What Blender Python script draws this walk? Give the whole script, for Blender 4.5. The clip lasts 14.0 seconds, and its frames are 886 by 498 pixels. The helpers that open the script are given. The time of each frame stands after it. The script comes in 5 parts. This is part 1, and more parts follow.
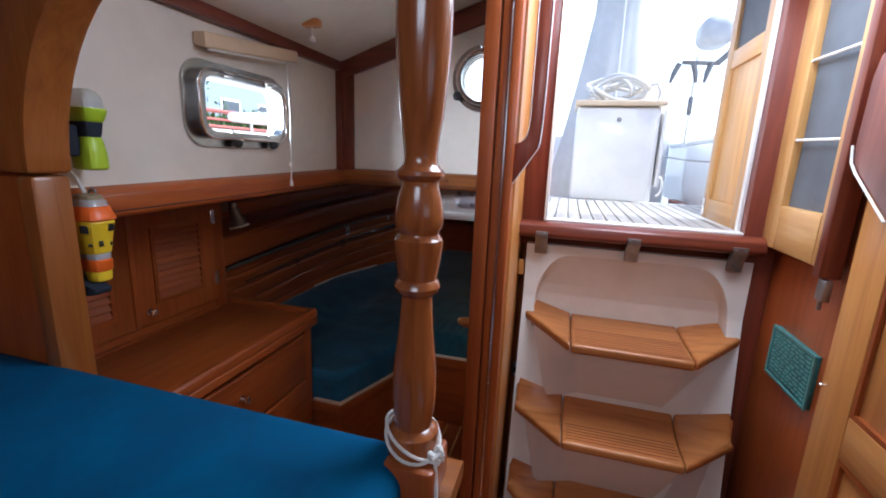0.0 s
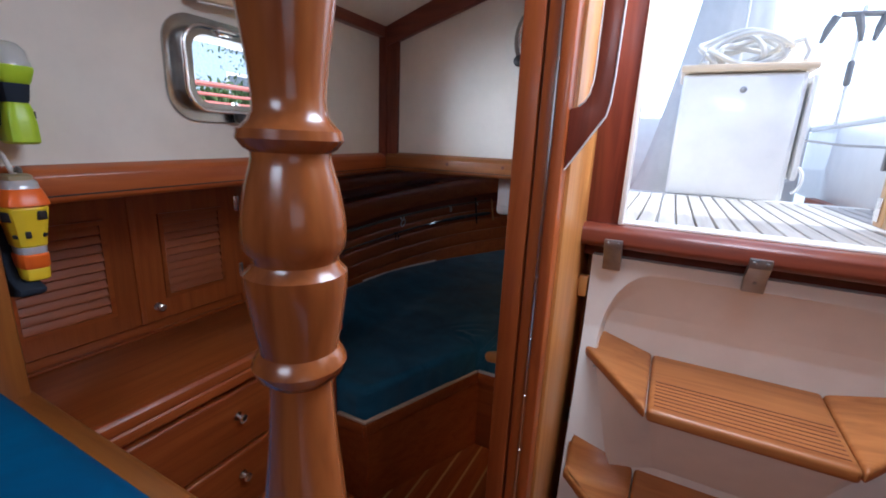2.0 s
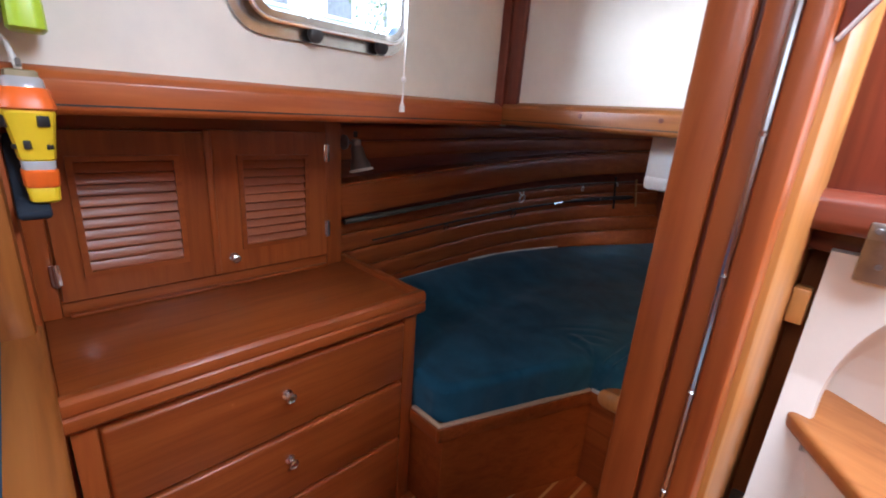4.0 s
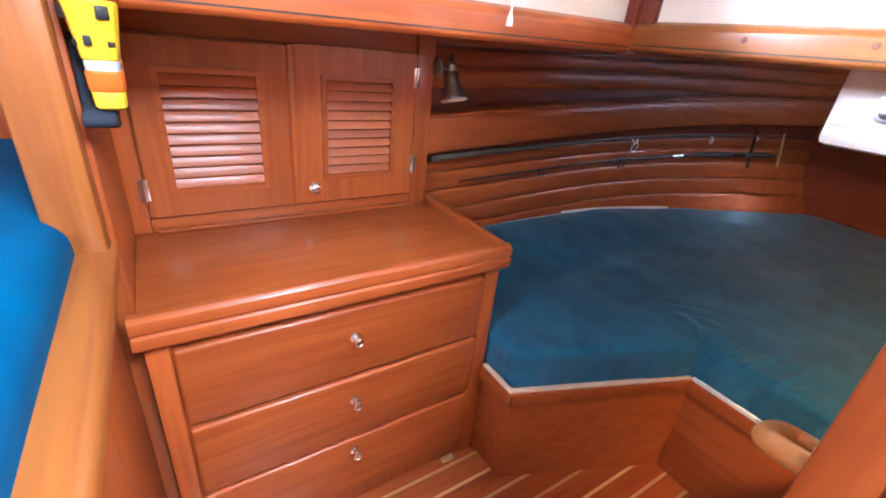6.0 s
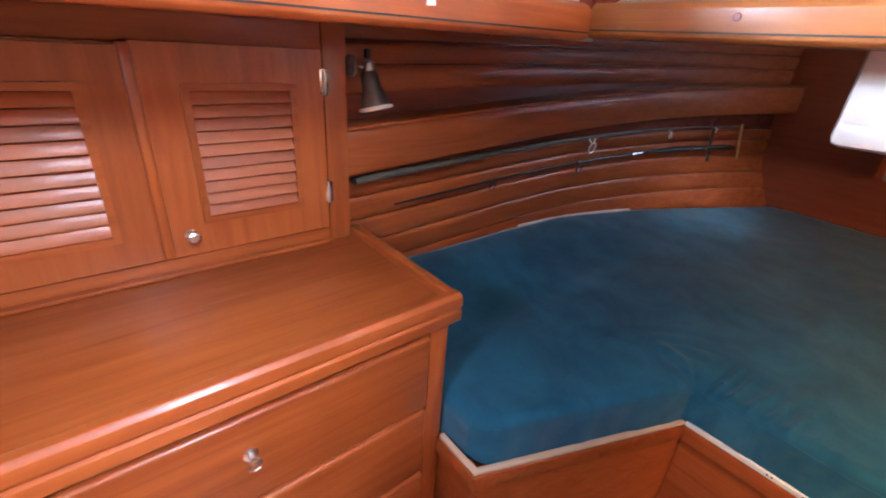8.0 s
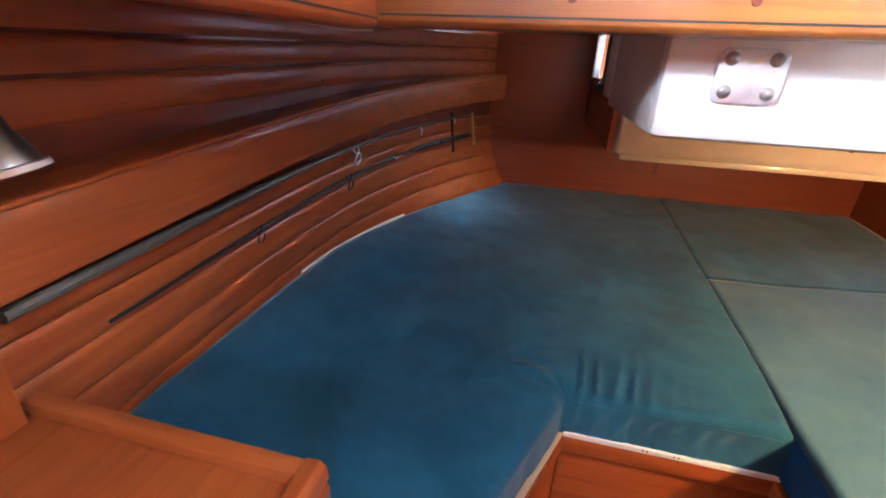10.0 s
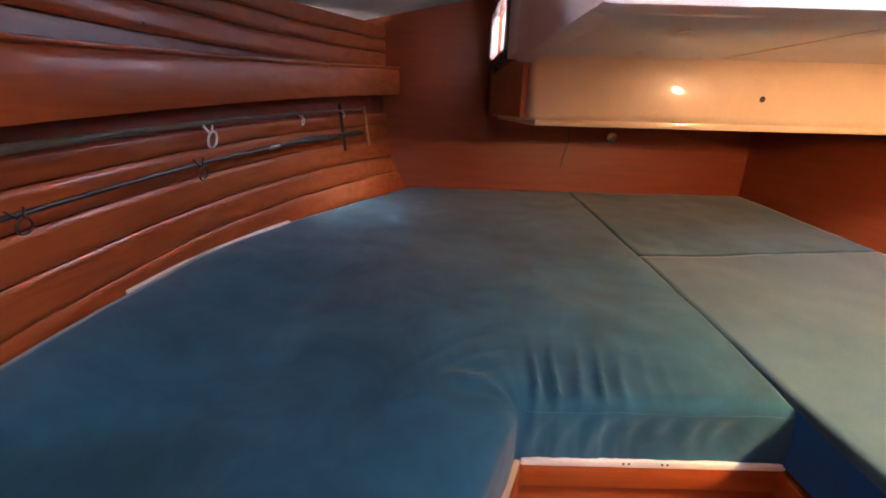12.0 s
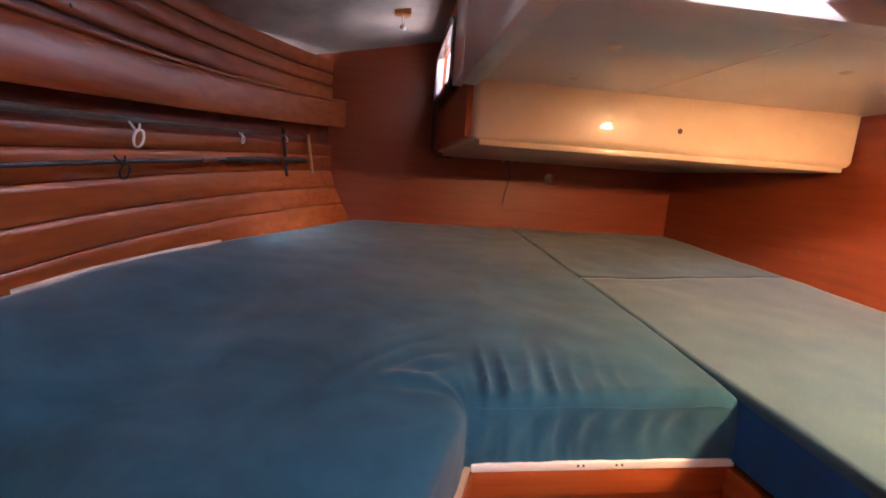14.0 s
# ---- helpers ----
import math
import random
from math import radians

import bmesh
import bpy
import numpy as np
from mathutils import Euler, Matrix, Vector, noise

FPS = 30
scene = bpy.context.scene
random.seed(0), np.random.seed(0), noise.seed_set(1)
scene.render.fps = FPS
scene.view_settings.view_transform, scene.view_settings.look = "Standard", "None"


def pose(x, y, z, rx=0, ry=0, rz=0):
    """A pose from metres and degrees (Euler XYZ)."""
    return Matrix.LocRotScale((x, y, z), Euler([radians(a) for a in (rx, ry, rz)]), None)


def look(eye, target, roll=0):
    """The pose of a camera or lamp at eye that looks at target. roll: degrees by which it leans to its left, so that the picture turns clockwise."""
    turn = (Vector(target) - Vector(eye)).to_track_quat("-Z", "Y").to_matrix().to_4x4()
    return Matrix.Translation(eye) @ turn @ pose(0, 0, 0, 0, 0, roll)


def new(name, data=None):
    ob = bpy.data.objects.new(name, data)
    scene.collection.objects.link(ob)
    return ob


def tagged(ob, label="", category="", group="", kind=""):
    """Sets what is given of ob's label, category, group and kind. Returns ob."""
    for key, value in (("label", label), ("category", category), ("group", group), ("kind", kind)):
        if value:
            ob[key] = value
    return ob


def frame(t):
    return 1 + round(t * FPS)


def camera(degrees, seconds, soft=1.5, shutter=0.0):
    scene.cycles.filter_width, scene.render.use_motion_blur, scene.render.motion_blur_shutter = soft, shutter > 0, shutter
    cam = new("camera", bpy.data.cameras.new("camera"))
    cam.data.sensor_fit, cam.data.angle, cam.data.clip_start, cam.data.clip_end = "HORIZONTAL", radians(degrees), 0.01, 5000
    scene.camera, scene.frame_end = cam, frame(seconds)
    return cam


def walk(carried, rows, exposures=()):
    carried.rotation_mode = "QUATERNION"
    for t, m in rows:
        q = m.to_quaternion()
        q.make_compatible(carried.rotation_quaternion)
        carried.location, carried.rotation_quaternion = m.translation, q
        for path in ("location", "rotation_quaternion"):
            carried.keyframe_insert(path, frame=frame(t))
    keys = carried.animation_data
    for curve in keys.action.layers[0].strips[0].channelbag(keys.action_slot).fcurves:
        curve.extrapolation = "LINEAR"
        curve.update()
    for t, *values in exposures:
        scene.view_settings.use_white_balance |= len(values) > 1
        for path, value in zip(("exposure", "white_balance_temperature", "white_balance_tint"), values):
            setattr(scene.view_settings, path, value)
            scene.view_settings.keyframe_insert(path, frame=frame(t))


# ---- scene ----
cam = camera(91.9, 14.0, soft=1.8, shutter=0.25)
U = 0.88  # metres in one unit of the plan
PATH = [
    (0, (0.051, 0.202, 1.74), (-0.544, 2.341, 1.255), 2.3),
    (0.5, (0.041, 0.303, 1.723), (-0.552, 2.443, 1.235), 2.3),
    (1, (0.059, 0.431, 1.727), (-0.639, 2.533, 1.22), 1.9),
    (1.5, (0.078, 0.541, 1.729), (-0.712, 2.318, 1.261), 2.5),
    (2, (0.086, 0.643, 1.71), (-0.919, 2.603, 1.155), 2.5),
    (2.5, (0.052, 0.769, 1.669), (-1.024, 2.676, 1.058), 2.7),
    (3, (0.0, 0.88, 1.622), (-1.198, 2.703, 0.983), 3.3),
    (3.5, (-0.027, 0.947, 1.599), (-1.359, 2.667, 0.94), 3.2),
    (4, (-0.05, 1.015, 1.572), (-1.386, 2.374, 0.984), 4.1),
    (4.2, (-0.062, 1.032, 1.558), (-1.445, 2.338, 0.954), 4.9),
    (6.3, (-0.224, 1.14, 1.505), (-1.717, 2.135, 0.62), 5.4),
    (6.5, (-0.251, 1.163, 1.493), (-1.746, 2.144, 0.597), 5.0),
    (7, (-0.322, 1.241, 1.492), (-1.81, 2.213, 0.576), 4.9),
    (7.5, (-0.361, 1.307, 1.504), (-1.837, 2.304, 0.593), 5.2),
    (8, (-0.445, 1.372, 1.513), (-1.816, 2.549, 0.656), 4.2),
    (8.5, (-0.549, 1.422, 1.491), (-1.66, 2.872, 0.677), 6.1),
    (9, (-0.676, 1.491, 1.496), (-1.577, 3.088, 0.698), 3.5),
    (9.2, (-0.736, 1.516, 1.506), (-1.525, 3.171, 0.708), 3.3),
    (11.3, (-0.896, 1.824, 1.387), (-0.932, 3.657, 0.588), 2.3),
    (11.5, (-0.89, 1.861, 1.326), (-0.898, 3.699, 0.536), 2.4),
    (12, (-0.875, 1.893, 1.215), (-0.872, 3.796, 0.598), 1.6),
    (12.5, (-0.857, 1.887, 1.113), (-0.808, 3.819, 0.596), 2.6),
    (13, (-0.857, 1.868, 1.079), (-0.756, 3.822, 0.666), 3.2),
    (13.5, (-0.864, 1.861, 1.059), (-0.66, 3.816, 0.691), 3.7),
    (14, (-0.876, 1.893, 1.059), (-0.617, 3.847, 0.719), 3.9),
]
walk(cam, [(t, look(Vector(eye) * U, Vector(target) * U, roll)) for t, eye, target, roll in PATH],
     exposures=[(0, 1.1, 5400, 10), (2, 1.1, 5300, 10), (3, 1.35, 5400, 10), (3.5, 1.55, 5400, 10), (4.2, 2.45, 5400, 10), (6.5, 3.85, 5150, 9), (7.3, 3.85, 5150, 9), (8, 3.6, 5200, 9), (9.2, 3.8, 5100, 8), (12, 3.9, 5900, 23), (14, 3.95, 6000, 27)])

# ---- world and light ----
world = bpy.data.worlds.new("sky")
scene.world = world
world.use_nodes = True
sky = world.node_tree.nodes.new("ShaderNodeTexSky")
sky.dust_density = 3.0
sky.sky_type, sky.sun_disc, sky.sun_elevation, sky.sun_rotation = "NISHITA", False, radians(53), radians(83)
world.node_tree.links.new(sky.outputs[0], world.node_tree.nodes["Background"].inputs[0])
world.node_tree.nodes["Background"].inputs[1].default_value = 0.15


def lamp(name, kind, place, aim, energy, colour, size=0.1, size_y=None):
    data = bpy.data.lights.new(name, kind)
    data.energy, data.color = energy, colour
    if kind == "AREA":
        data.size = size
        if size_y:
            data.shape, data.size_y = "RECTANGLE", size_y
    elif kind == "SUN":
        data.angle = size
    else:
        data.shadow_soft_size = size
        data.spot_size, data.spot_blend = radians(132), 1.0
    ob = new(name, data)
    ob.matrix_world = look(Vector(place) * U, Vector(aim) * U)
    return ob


lamp("sun", "SUN", (1.0, 0.13, 1.35), (0, 0, 0), 2.2, (1.0, 0.95, 0.88), radians(0.5))
# Fill lamp under the closed roof, in place of unseen hatch daylight.
lamp("hatch_fill_lamp", "AREA", (0.34, 1.50, 2.42), (-0.25, 1.42, 0.0), 7.5, (0.96, 0.98, 1.0), 0.6, 0.5)
# Fill lamp added out of view to starboard; no window is built there.
lamp("saloon_side_fill", "AREA", (1.62, -0.15, 1.95), (-1.3, 1.4, 1.0), 1.0, (0.96, 0.98, 1.0), 1.4, 0.5)
# Fill lamp added behind the camera; the saloon roof has no skylight.
lamp("saloon_overhead_fill", "AREA", (-0.1, -0.55, 2.50), (-0.3, 0.6, 0.0), 5.8, (0.96, 0.98, 1.0), 0.7, 0.7)
lamp("portlight_daylight_lamp", "AREA", (-1.62, 1.44, 1.95), (-0.6, 2.4, 1.78), 9.0, (0.97, 0.99, 1.0), 0.35, 0.25)
lamp("reading_lamp_bulb", "SPOT", (0.42, 2.16, 1.34), (0.48, 2.80, 0.60), 13.0, (1.0, 0.54, 0.21), 0.04)


# ---- building helpers ----
ORIGIN = {}


def thing(name, place=(0, 0, 0), label="", category="", group="", kind=""):
    """An empty at the base of a thing; its parts are given in the plan's own units."""
    ob = new(name)
    ob.empty_display_size = 0.05
    ob.location = Vector(place) * U
    ORIGIN[ob.name] = Vector(place)
    return tagged(ob, label, category, group, kind)


def part(name, bm, material, parent=None, label="", smooth=True, kind="", category=""):
    """Links a bmesh as one mesh object under a thing or part, or on its own."""
    origin = ORIGIN[parent.name] if parent else Vector()
    bmesh.ops.translate(bm, verts=bm.verts, vec=-origin)
    bmesh.ops.scale(bm, verts=bm.verts, vec=(U, U, U))
    bmesh.ops.recalc_face_normals(bm, faces=bm.faces)
    mesh = bpy.data.meshes.new(name)
    bm.to_mesh(mesh)
    bm.free()
    mesh.materials.append(material)
    if smooth:
        for f in mesh.polygons:
            f.use_smooth = True
        mesh.set_sharp_from_angle(angle=radians(35))
    ob = new(name, mesh)
    if parent:
        ob.parent = parent
    ORIGIN[ob.name] = origin
    return tagged(ob, label, category, "", kind)


def box(x0, x1, y0, y1, z0, z1, bevel=0.006, bm=None, seg=2):
    """A box between two corners with rounded edges, added to bm."""
    one = bmesh.new()
    bmesh.ops.create_cube(one, size=1)
    for v in one.verts:
        v.co = Vector(((x0 + x1) / 2 + v.co.x * (x1 - x0), (y0 + y1) / 2 + v.co.y * (y1 - y0), (z0 + z1) / 2 + v.co.z * (z1 - z0)))
    if bevel:
        bmesh.ops.bevel(one, geom=one.edges[:], offset=min(bevel, 0.45 * min(abs(x1 - x0), abs(y1 - y0), abs(z1 - z0))), segments=seg, profile=0.5, affect="EDGES")
    return joined(one, bm)


def joined(one, bm):
    if bm is None:
        return one
    mesh = bpy.data.meshes.new("join")
    one.to_mesh(mesh)
    bm.from_mesh(mesh)
    bpy.data.meshes.remove(mesh)
    one.free()
    return bm


def prism(points, axis, lo, hi, bevel=0.004, bm=None):
    """A flat outline in the two other axes, pulled from lo to hi along an axis."""
    one = bmesh.new()

    def at(p, v):
        return {"x": (v, p[0], p[1]), "y": (p[0], v, p[1]), "z": (p[0], p[1], v)}[axis]

    a = [one.verts.new(at(p, lo)) for p in points]
    b = [one.verts.new(at(p, hi)) for p in points]
    one.faces.new(a)
    one.faces.new(b[::-1])
    for i in range(len(points)):
        j = (i + 1) % len(points)
        one.faces.new((a[j], a[i], b[i], b[j]))
    bmesh.ops.recalc_face_normals(one, faces=one.faces)
    if bevel:
        bmesh.ops.bevel(one, geom=[e for e in one.edges if len(e.link_faces) == 2 and e.calc_face_angle(0) > 0.5], offset=bevel, segments=2, profile=0.5, affect="EDGES")
    return joined(one, bm)


def lathe(profile, centre, turn=None, seg=32, bm=None):
    """A profile of (radius, height) turned about an axis that stands up at centre, or lies as turn says."""
    one = bmesh.new()
    rings = []
    for r, h in profile:
        rings.append([one.verts.new((max(r, 1e-4) * math.cos(2 * math.pi * k / seg), max(r, 1e-4) * math.sin(2 * math.pi * k / seg), h)) for k in range(seg)])
    for a, b in zip(rings, rings[1:]):
        for k in range(seg):
            one.faces.new((a[k], a[(k + 1) % seg], b[(k + 1) % seg], b[k]))
    one.faces.new(rings[0][::-1])
    one.faces.new(rings[-1])
    m = Matrix.Translation(centre) @ (turn.to_matrix().to_4x4() if turn else Matrix())
    bmesh.ops.transform(one, matrix=m, verts=one.verts)
    return joined(one, bm)


def tube(points, radius, seg=8, bm=None, closed=False):
    """A round bar along points; radius may be one number or one for each point."""
    one = bmesh.new()
    points = [Vector(p) for p in points]
    radii = radius if isinstance(radius, (list, tuple)) else [radius] * len(points)
    rings, side = [], None
    n = len(points)
    for i, p in enumerate(points):
        ahead = (points[(i + 1) % n] - points[i - 1]) if closed else (points[min(i + 1, n - 1)] - points[max(i - 1, 0)])
        ahead.normalize()
        if side is None:
            side = ahead.orthogonal()
        side = (side - ahead * side.dot(ahead)).normalized()
        up = ahead.cross(side)
        rings.append([one.verts.new(p + radii[i] * (math.cos(2 * math.pi * k / seg) * side + math.sin(2 * math.pi * k / seg) * up)) for k in range(seg)])
    for a, b in (zip(rings, rings[1:] + rings[:1]) if closed else zip(rings, rings[1:])):
        for k in range(seg):
            one.faces.new((a[k], a[(k + 1) % seg], b[(k + 1) % seg], b[k]))
    if not closed:
        one.faces.new(rings[0][::-1])
        one.faces.new(rings[-1])
    return joined(one, bm)


def eased(points):
    """A line with its corners cut, for bent bars."""
    out = [Vector(points[0])]
    for a, b in zip(points, points[1:]):
        a, b = Vector(a), Vector(b)
        out += [a * 0.75 + b * 0.25, a * 0.25 + b * 0.75]
    return out + [Vector(points[-1])]


def sheet(rows, bm=None):
    """A surface through rows of points."""
    one = bmesh.new()
    vs = [[one.verts.new(p) for p in row] for row in rows]
    for a, b in zip(vs, vs[1:]):
        for i in range(len(a) - 1):
            one.faces.new((a[i], a[i + 1], b[i + 1], b[i]))
    return joined(one, bm)


def rounded(x0, x1, y0, y1, r, seg=6):
    """The outline of a rectangle with round corners."""
    out = []
    for cx, cy, a in ((x1 - r, y1 - r, 0), (x0 + r, y1 - r, 90), (x0 + r, y0 + r, 180), (x1 - r, y0 + r, 270)):
        out += [(cx + r * math.cos(radians(a + 90 * k / seg)), cy + r * math.sin(radians(a + 90 * k / seg))) for k in range(seg + 1)]
    return out


def ring_plate(outer, inner, axis, lo, hi, bm=None):
    """A plate between two outlines of the same count of points: a frame with a hole through it."""
    one = bmesh.new()

    def at(p, v):
        return {"x": (v, p[0], p[1]), "y": (p[0], v, p[1]), "z": (p[0], p[1], v)}[axis]

    loops = [[one.verts.new(at(p, v)) for p in line] for line, v in ((outer, lo), (outer, hi), (inner, hi), (inner, lo))]
    n = len(outer)
    for a, b in zip(loops, loops[1:] + loops[:1]):
        for i in range(n):
            one.faces.new((a[i], a[(i + 1) % n], b[(i + 1) % n], b[i]))
    return joined(one, bm)


# ---- materials ----
def material(name):
    m = bpy.data.materials.new(name)
    m.use_nodes = True
    tree = m.node_tree
    return m, tree, tree.nodes["Principled BSDF"]


def node(tree, kind, **values):
    n = tree.nodes.new(kind)
    for k, v in values.items():
        n.inputs[k].default_value = v
    return n


def ramp(tree, source, stops):
    n = tree.nodes.new("ShaderNodeValToRGB")
    while len(n.color_ramp.elements) < len(stops):
        n.color_ramp.elements.new(0.5)
    for e, (place, colour) in zip(n.color_ramp.elements, stops):
        e.position, e.color = place, (*colour, 1)
    tree.links.new(source, n.inputs[0])
    return n.outputs[0]


def bump(tree, shader, height, strength, distance):
    b = node(tree, "ShaderNodeBump", Strength=strength, Distance=distance)
    tree.links.new(height, b.inputs["Height"])
    tree.links.new(b.outputs[0], shader.inputs["Normal"])


def wood(name, light, mid, dark, axis, rough=0.37, coat=0.17, figure=1.0):
    """Varnished timber with its grain along one axis."""
    m, t, p = material(name)
    where = t.nodes.new("ShaderNodeTexCoord")
    info = t.nodes.new("ShaderNodeObjectInfo")
    shift = node(t, "ShaderNodeVectorMath")
    shift.operation = "MULTIPLY_ADD"
    t.links.new(info.outputs["Random"], shift.inputs[0])
    shift.inputs[1].default_value = (7.3, 3.1, 5.7)
    t.links.new(where.outputs["Object"], shift.inputs[2])
    stretch = t.nodes.new("ShaderNodeMapping")
    stretch.inputs["Scale"].default_value = [1.6 if a == axis else 22.0 for a in "xyz"]
    t.links.new(shift.outputs[0], stretch.inputs[0])
    grain = node(t, "ShaderNodeTexNoise", Scale=1.6, Detail=3, Roughness=0.55, Distortion=0.8 * figure)
    t.links.new(stretch.outputs[0], grain.inputs["Vector"])
    pores = t.nodes.new("ShaderNodeMapping")
    pores.inputs["Scale"].default_value = [6.0 if a == axis else 150.0 for a in "xyz"]
    t.links.new(shift.outputs[0], pores.inputs[0])
    fine = node(t, "ShaderNodeTexNoise", Scale=1.0, Detail=2, Roughness=0.5)
    t.links.new(pores.outputs[0], fine.inputs["Vector"])
    stain = node(t, "ShaderNodeTexNoise", Scale=3.2, Detail=3, Roughness=0.55)
    t.links.new(shift.outputs[0], stain.inputs["Vector"])
    base = ramp(t, grain.outputs["Fac"], [(0.22, dark), (0.5, mid), (0.8, light)])
    pore = node(t, "ShaderNodeMix")
    pore.data_type, pore.blend_type = "RGBA", "MULTIPLY"
    pore.inputs[0].default_value = 0.1
    t.links.new(base, pore.inputs[6])
    t.links.new(ramp(t, fine.outputs["Fac"], [(0.33, (0.45, 0.38, 0.34)), (0.5, (1, 1, 1))]), pore.inputs[7])
    cloud = node(t, "ShaderNodeMix")
    cloud.data_type, cloud.blend_type = "RGBA", "MULTIPLY"
    cloud.inputs[0].default_value = 0.3
    t.links.new(pore.outputs[2], cloud.inputs[6])
    t.links.new(ramp(t, stain.outputs["Fac"], [(0.2, (0.78, 0.74, 0.70)), (0.8, (1.1, 1.06, 1.02))]), cloud.inputs[7])
    tone = node(t, "ShaderNodeHueSaturation")
    vary = node(t, "ShaderNodeMapRange")
    vary.inputs["To Min"].default_value, vary.inputs["To Max"].default_value = 0.86, 1.12
    t.links.new(info.outputs["Random"], vary.inputs[0])
    t.links.new(vary.outputs[0], tone.inputs["Value"])
    t.links.new(cloud.outputs[2], tone.inputs["Color"])
    t.links.new(tone.outputs[0], p.inputs["Base Color"])
    gloss = node(t, "ShaderNodeMapRange")
    gloss.inputs["To Min"].default_value, gloss.inputs["To Max"].default_value = rough * 0.95, rough * 1.1
    t.links.new(stain.outputs["Fac"], gloss.inputs[0])
    t.links.new(gloss.outputs[0], p.inputs["Roughness"])
    p.inputs["Coat Weight"].default_value, p.inputs["Coat Roughness"].default_value = coat, 0.12
    bump(t, p, fine.outputs["Fac"], 0.05, 0.0006)
    return m


def plain(name, colour, rough=0.5, metal=0.0, spots=0.08, scale=9.0, relief=0.05, fine=260.0, coat=0.0):
    """Paint, plastic or metal with faint stains and a fine relief."""
    m, t, p = material(name)
    where = t.nodes.new("ShaderNodeTexCoord")
    stain = node(t, "ShaderNodeTexNoise", Scale=scale, Detail=5, Roughness=0.6)
    grit = node(t, "ShaderNodeTexNoise", Scale=fine, Detail=2)
    t.links.new(where.outputs["Object"], stain.inputs["Vector"])
    t.links.new(where.outputs["Object"], grit.inputs["Vector"])
    low = tuple(c * (1 - 1.6 * spots) for c in colour)
    t.links.new(ramp(t, stain.outputs["Fac"], [(0.3, low), (0.62, colour)]), p.inputs["Base Color"])
    gloss = node(t, "ShaderNodeMapRange")
    gloss.inputs["To Min"].default_value, gloss.inputs["To Max"].default_value = rough * 0.8, min(1, rough * 1.25)
    t.links.new(stain.outputs["Fac"], gloss.inputs[0])
    t.links.new(gloss.outputs[0], p.inputs["Roughness"])
    p.inputs["Metallic"].default_value, p.inputs["Coat Weight"].default_value = metal, coat
    if relief:
        bump(t, p, grit.outputs["Fac"], relief, 0.001)
    return m


def cloth(name, light, dark, weave=900.0, sheen=0.35):
    m, t, p = material(name)
    where = t.nodes.new("ShaderNodeTexCoord")
    nap = node(t, "ShaderNodeTexNoise", Scale=5.0, Detail=6, Roughness=0.65, Distortion=0.6)
    thread = node(t, "ShaderNodeTexNoise", Scale=weave, Detail=2)
    t.links.new(where.outputs["Object"], nap.inputs["Vector"])
    t.links.new(where.outputs["Object"], thread.inputs["Vector"])
    t.links.new(ramp(t, nap.outputs["Fac"], [(0.3, dark), (0.68, light)]), p.inputs["Base Color"])
    p.inputs["Roughness"].default_value = 0.85
    p.inputs["Sheen Weight"].default_value, p.inputs["Sheen Roughness"].default_value = sheen, 0.45
    p.inputs["Specular IOR Level"].default_value = 0.2
    bump(t, p, thread.outputs["Fac"], 0.25, 0.0008)
    return m


MAHOGANY = ((0.40, 0.106, 0.022), (0.33, 0.078, 0.0145), (0.24, 0.048, 0.009))
wood_x, wood_y, wood_z = (wood("mahogany_" + a, *MAHOGANY, a) for a in "xyz")
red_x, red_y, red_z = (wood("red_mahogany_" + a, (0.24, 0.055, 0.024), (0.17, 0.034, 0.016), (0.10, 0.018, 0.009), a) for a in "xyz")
honey_x, honey_y, honey_z = (wood("honey_teak_" + a, (0.62, 0.30, 0.085), (0.54, 0.235, 0.06), (0.42, 0.165, 0.038), a) for a in "xyz")
arch_x, arch_z = (wood("arch_teak_" + a, (0.33, 0.118, 0.022), (0.27, 0.088, 0.016), (0.19, 0.056, 0.010), a) for a in "xz")
panel_x, panel_y = (wood("berth_panel_" + a, (0.31, 0.066, 0.015), (0.27, 0.052, 0.011), (0.22, 0.040, 0.008), a, rough=0.42, coat=0.1, figure=0.3) for a in "xy")
# Honey teak made paler: bright daylight on the door leaves is in the colour.
daylit_y, daylit_z = (wood("daylit_teak_" + a, (0.70, 0.42, 0.15), (0.62, 0.34, 0.11), (0.50, 0.25, 0.07), a) for a in "yz")
tread_wood = wood("tread_teak", (0.50, 0.205, 0.056), (0.41, 0.150, 0.038), (0.27, 0.085, 0.020), "x", rough=0.42, coat=0.1)
holly = wood("holly_strip", (0.68, 0.42, 0.2), (0.58, 0.33, 0.14), (0.45, 0.24, 0.09), "y")
liner = plain("hull_liner_vinyl", (0.76, 0.71, 0.63), 0.6, spots=0.05, relief=0.12, fine=400)
gelcoat = plain("white_gelcoat", (0.84, 0.83, 0.80), 0.32, spots=0.04, coat=0.3)
cream = plain("cream_gelcoat", (0.76, 0.60, 0.41), 0.3, spots=0.05, coat=0.4)
pinkish = plain("ladder_gelcoat", (0.78, 0.73, 0.67), 0.45, spots=0.05)
chrome = plain("polished_steel", (0.86, 0.86, 0.86), 0.2, 1.0, spots=0.05)
steel = plain("worn_steel", (0.36, 0.36, 0.36), 0.34, 0.9, spots=0.15, scale=30)
black = plain("black_plastic", (0.018, 0.018, 0.02), 0.4)
blue = cloth("blue_velour", (0.024, 0.122, 0.208), (0.010, 0.062, 0.113), sheen=0.25)
bright_blue = cloth("saloon_blue_velour", (0.001, 0.085, 0.20), (0.001, 0.048, 0.125), sheen=0.0)
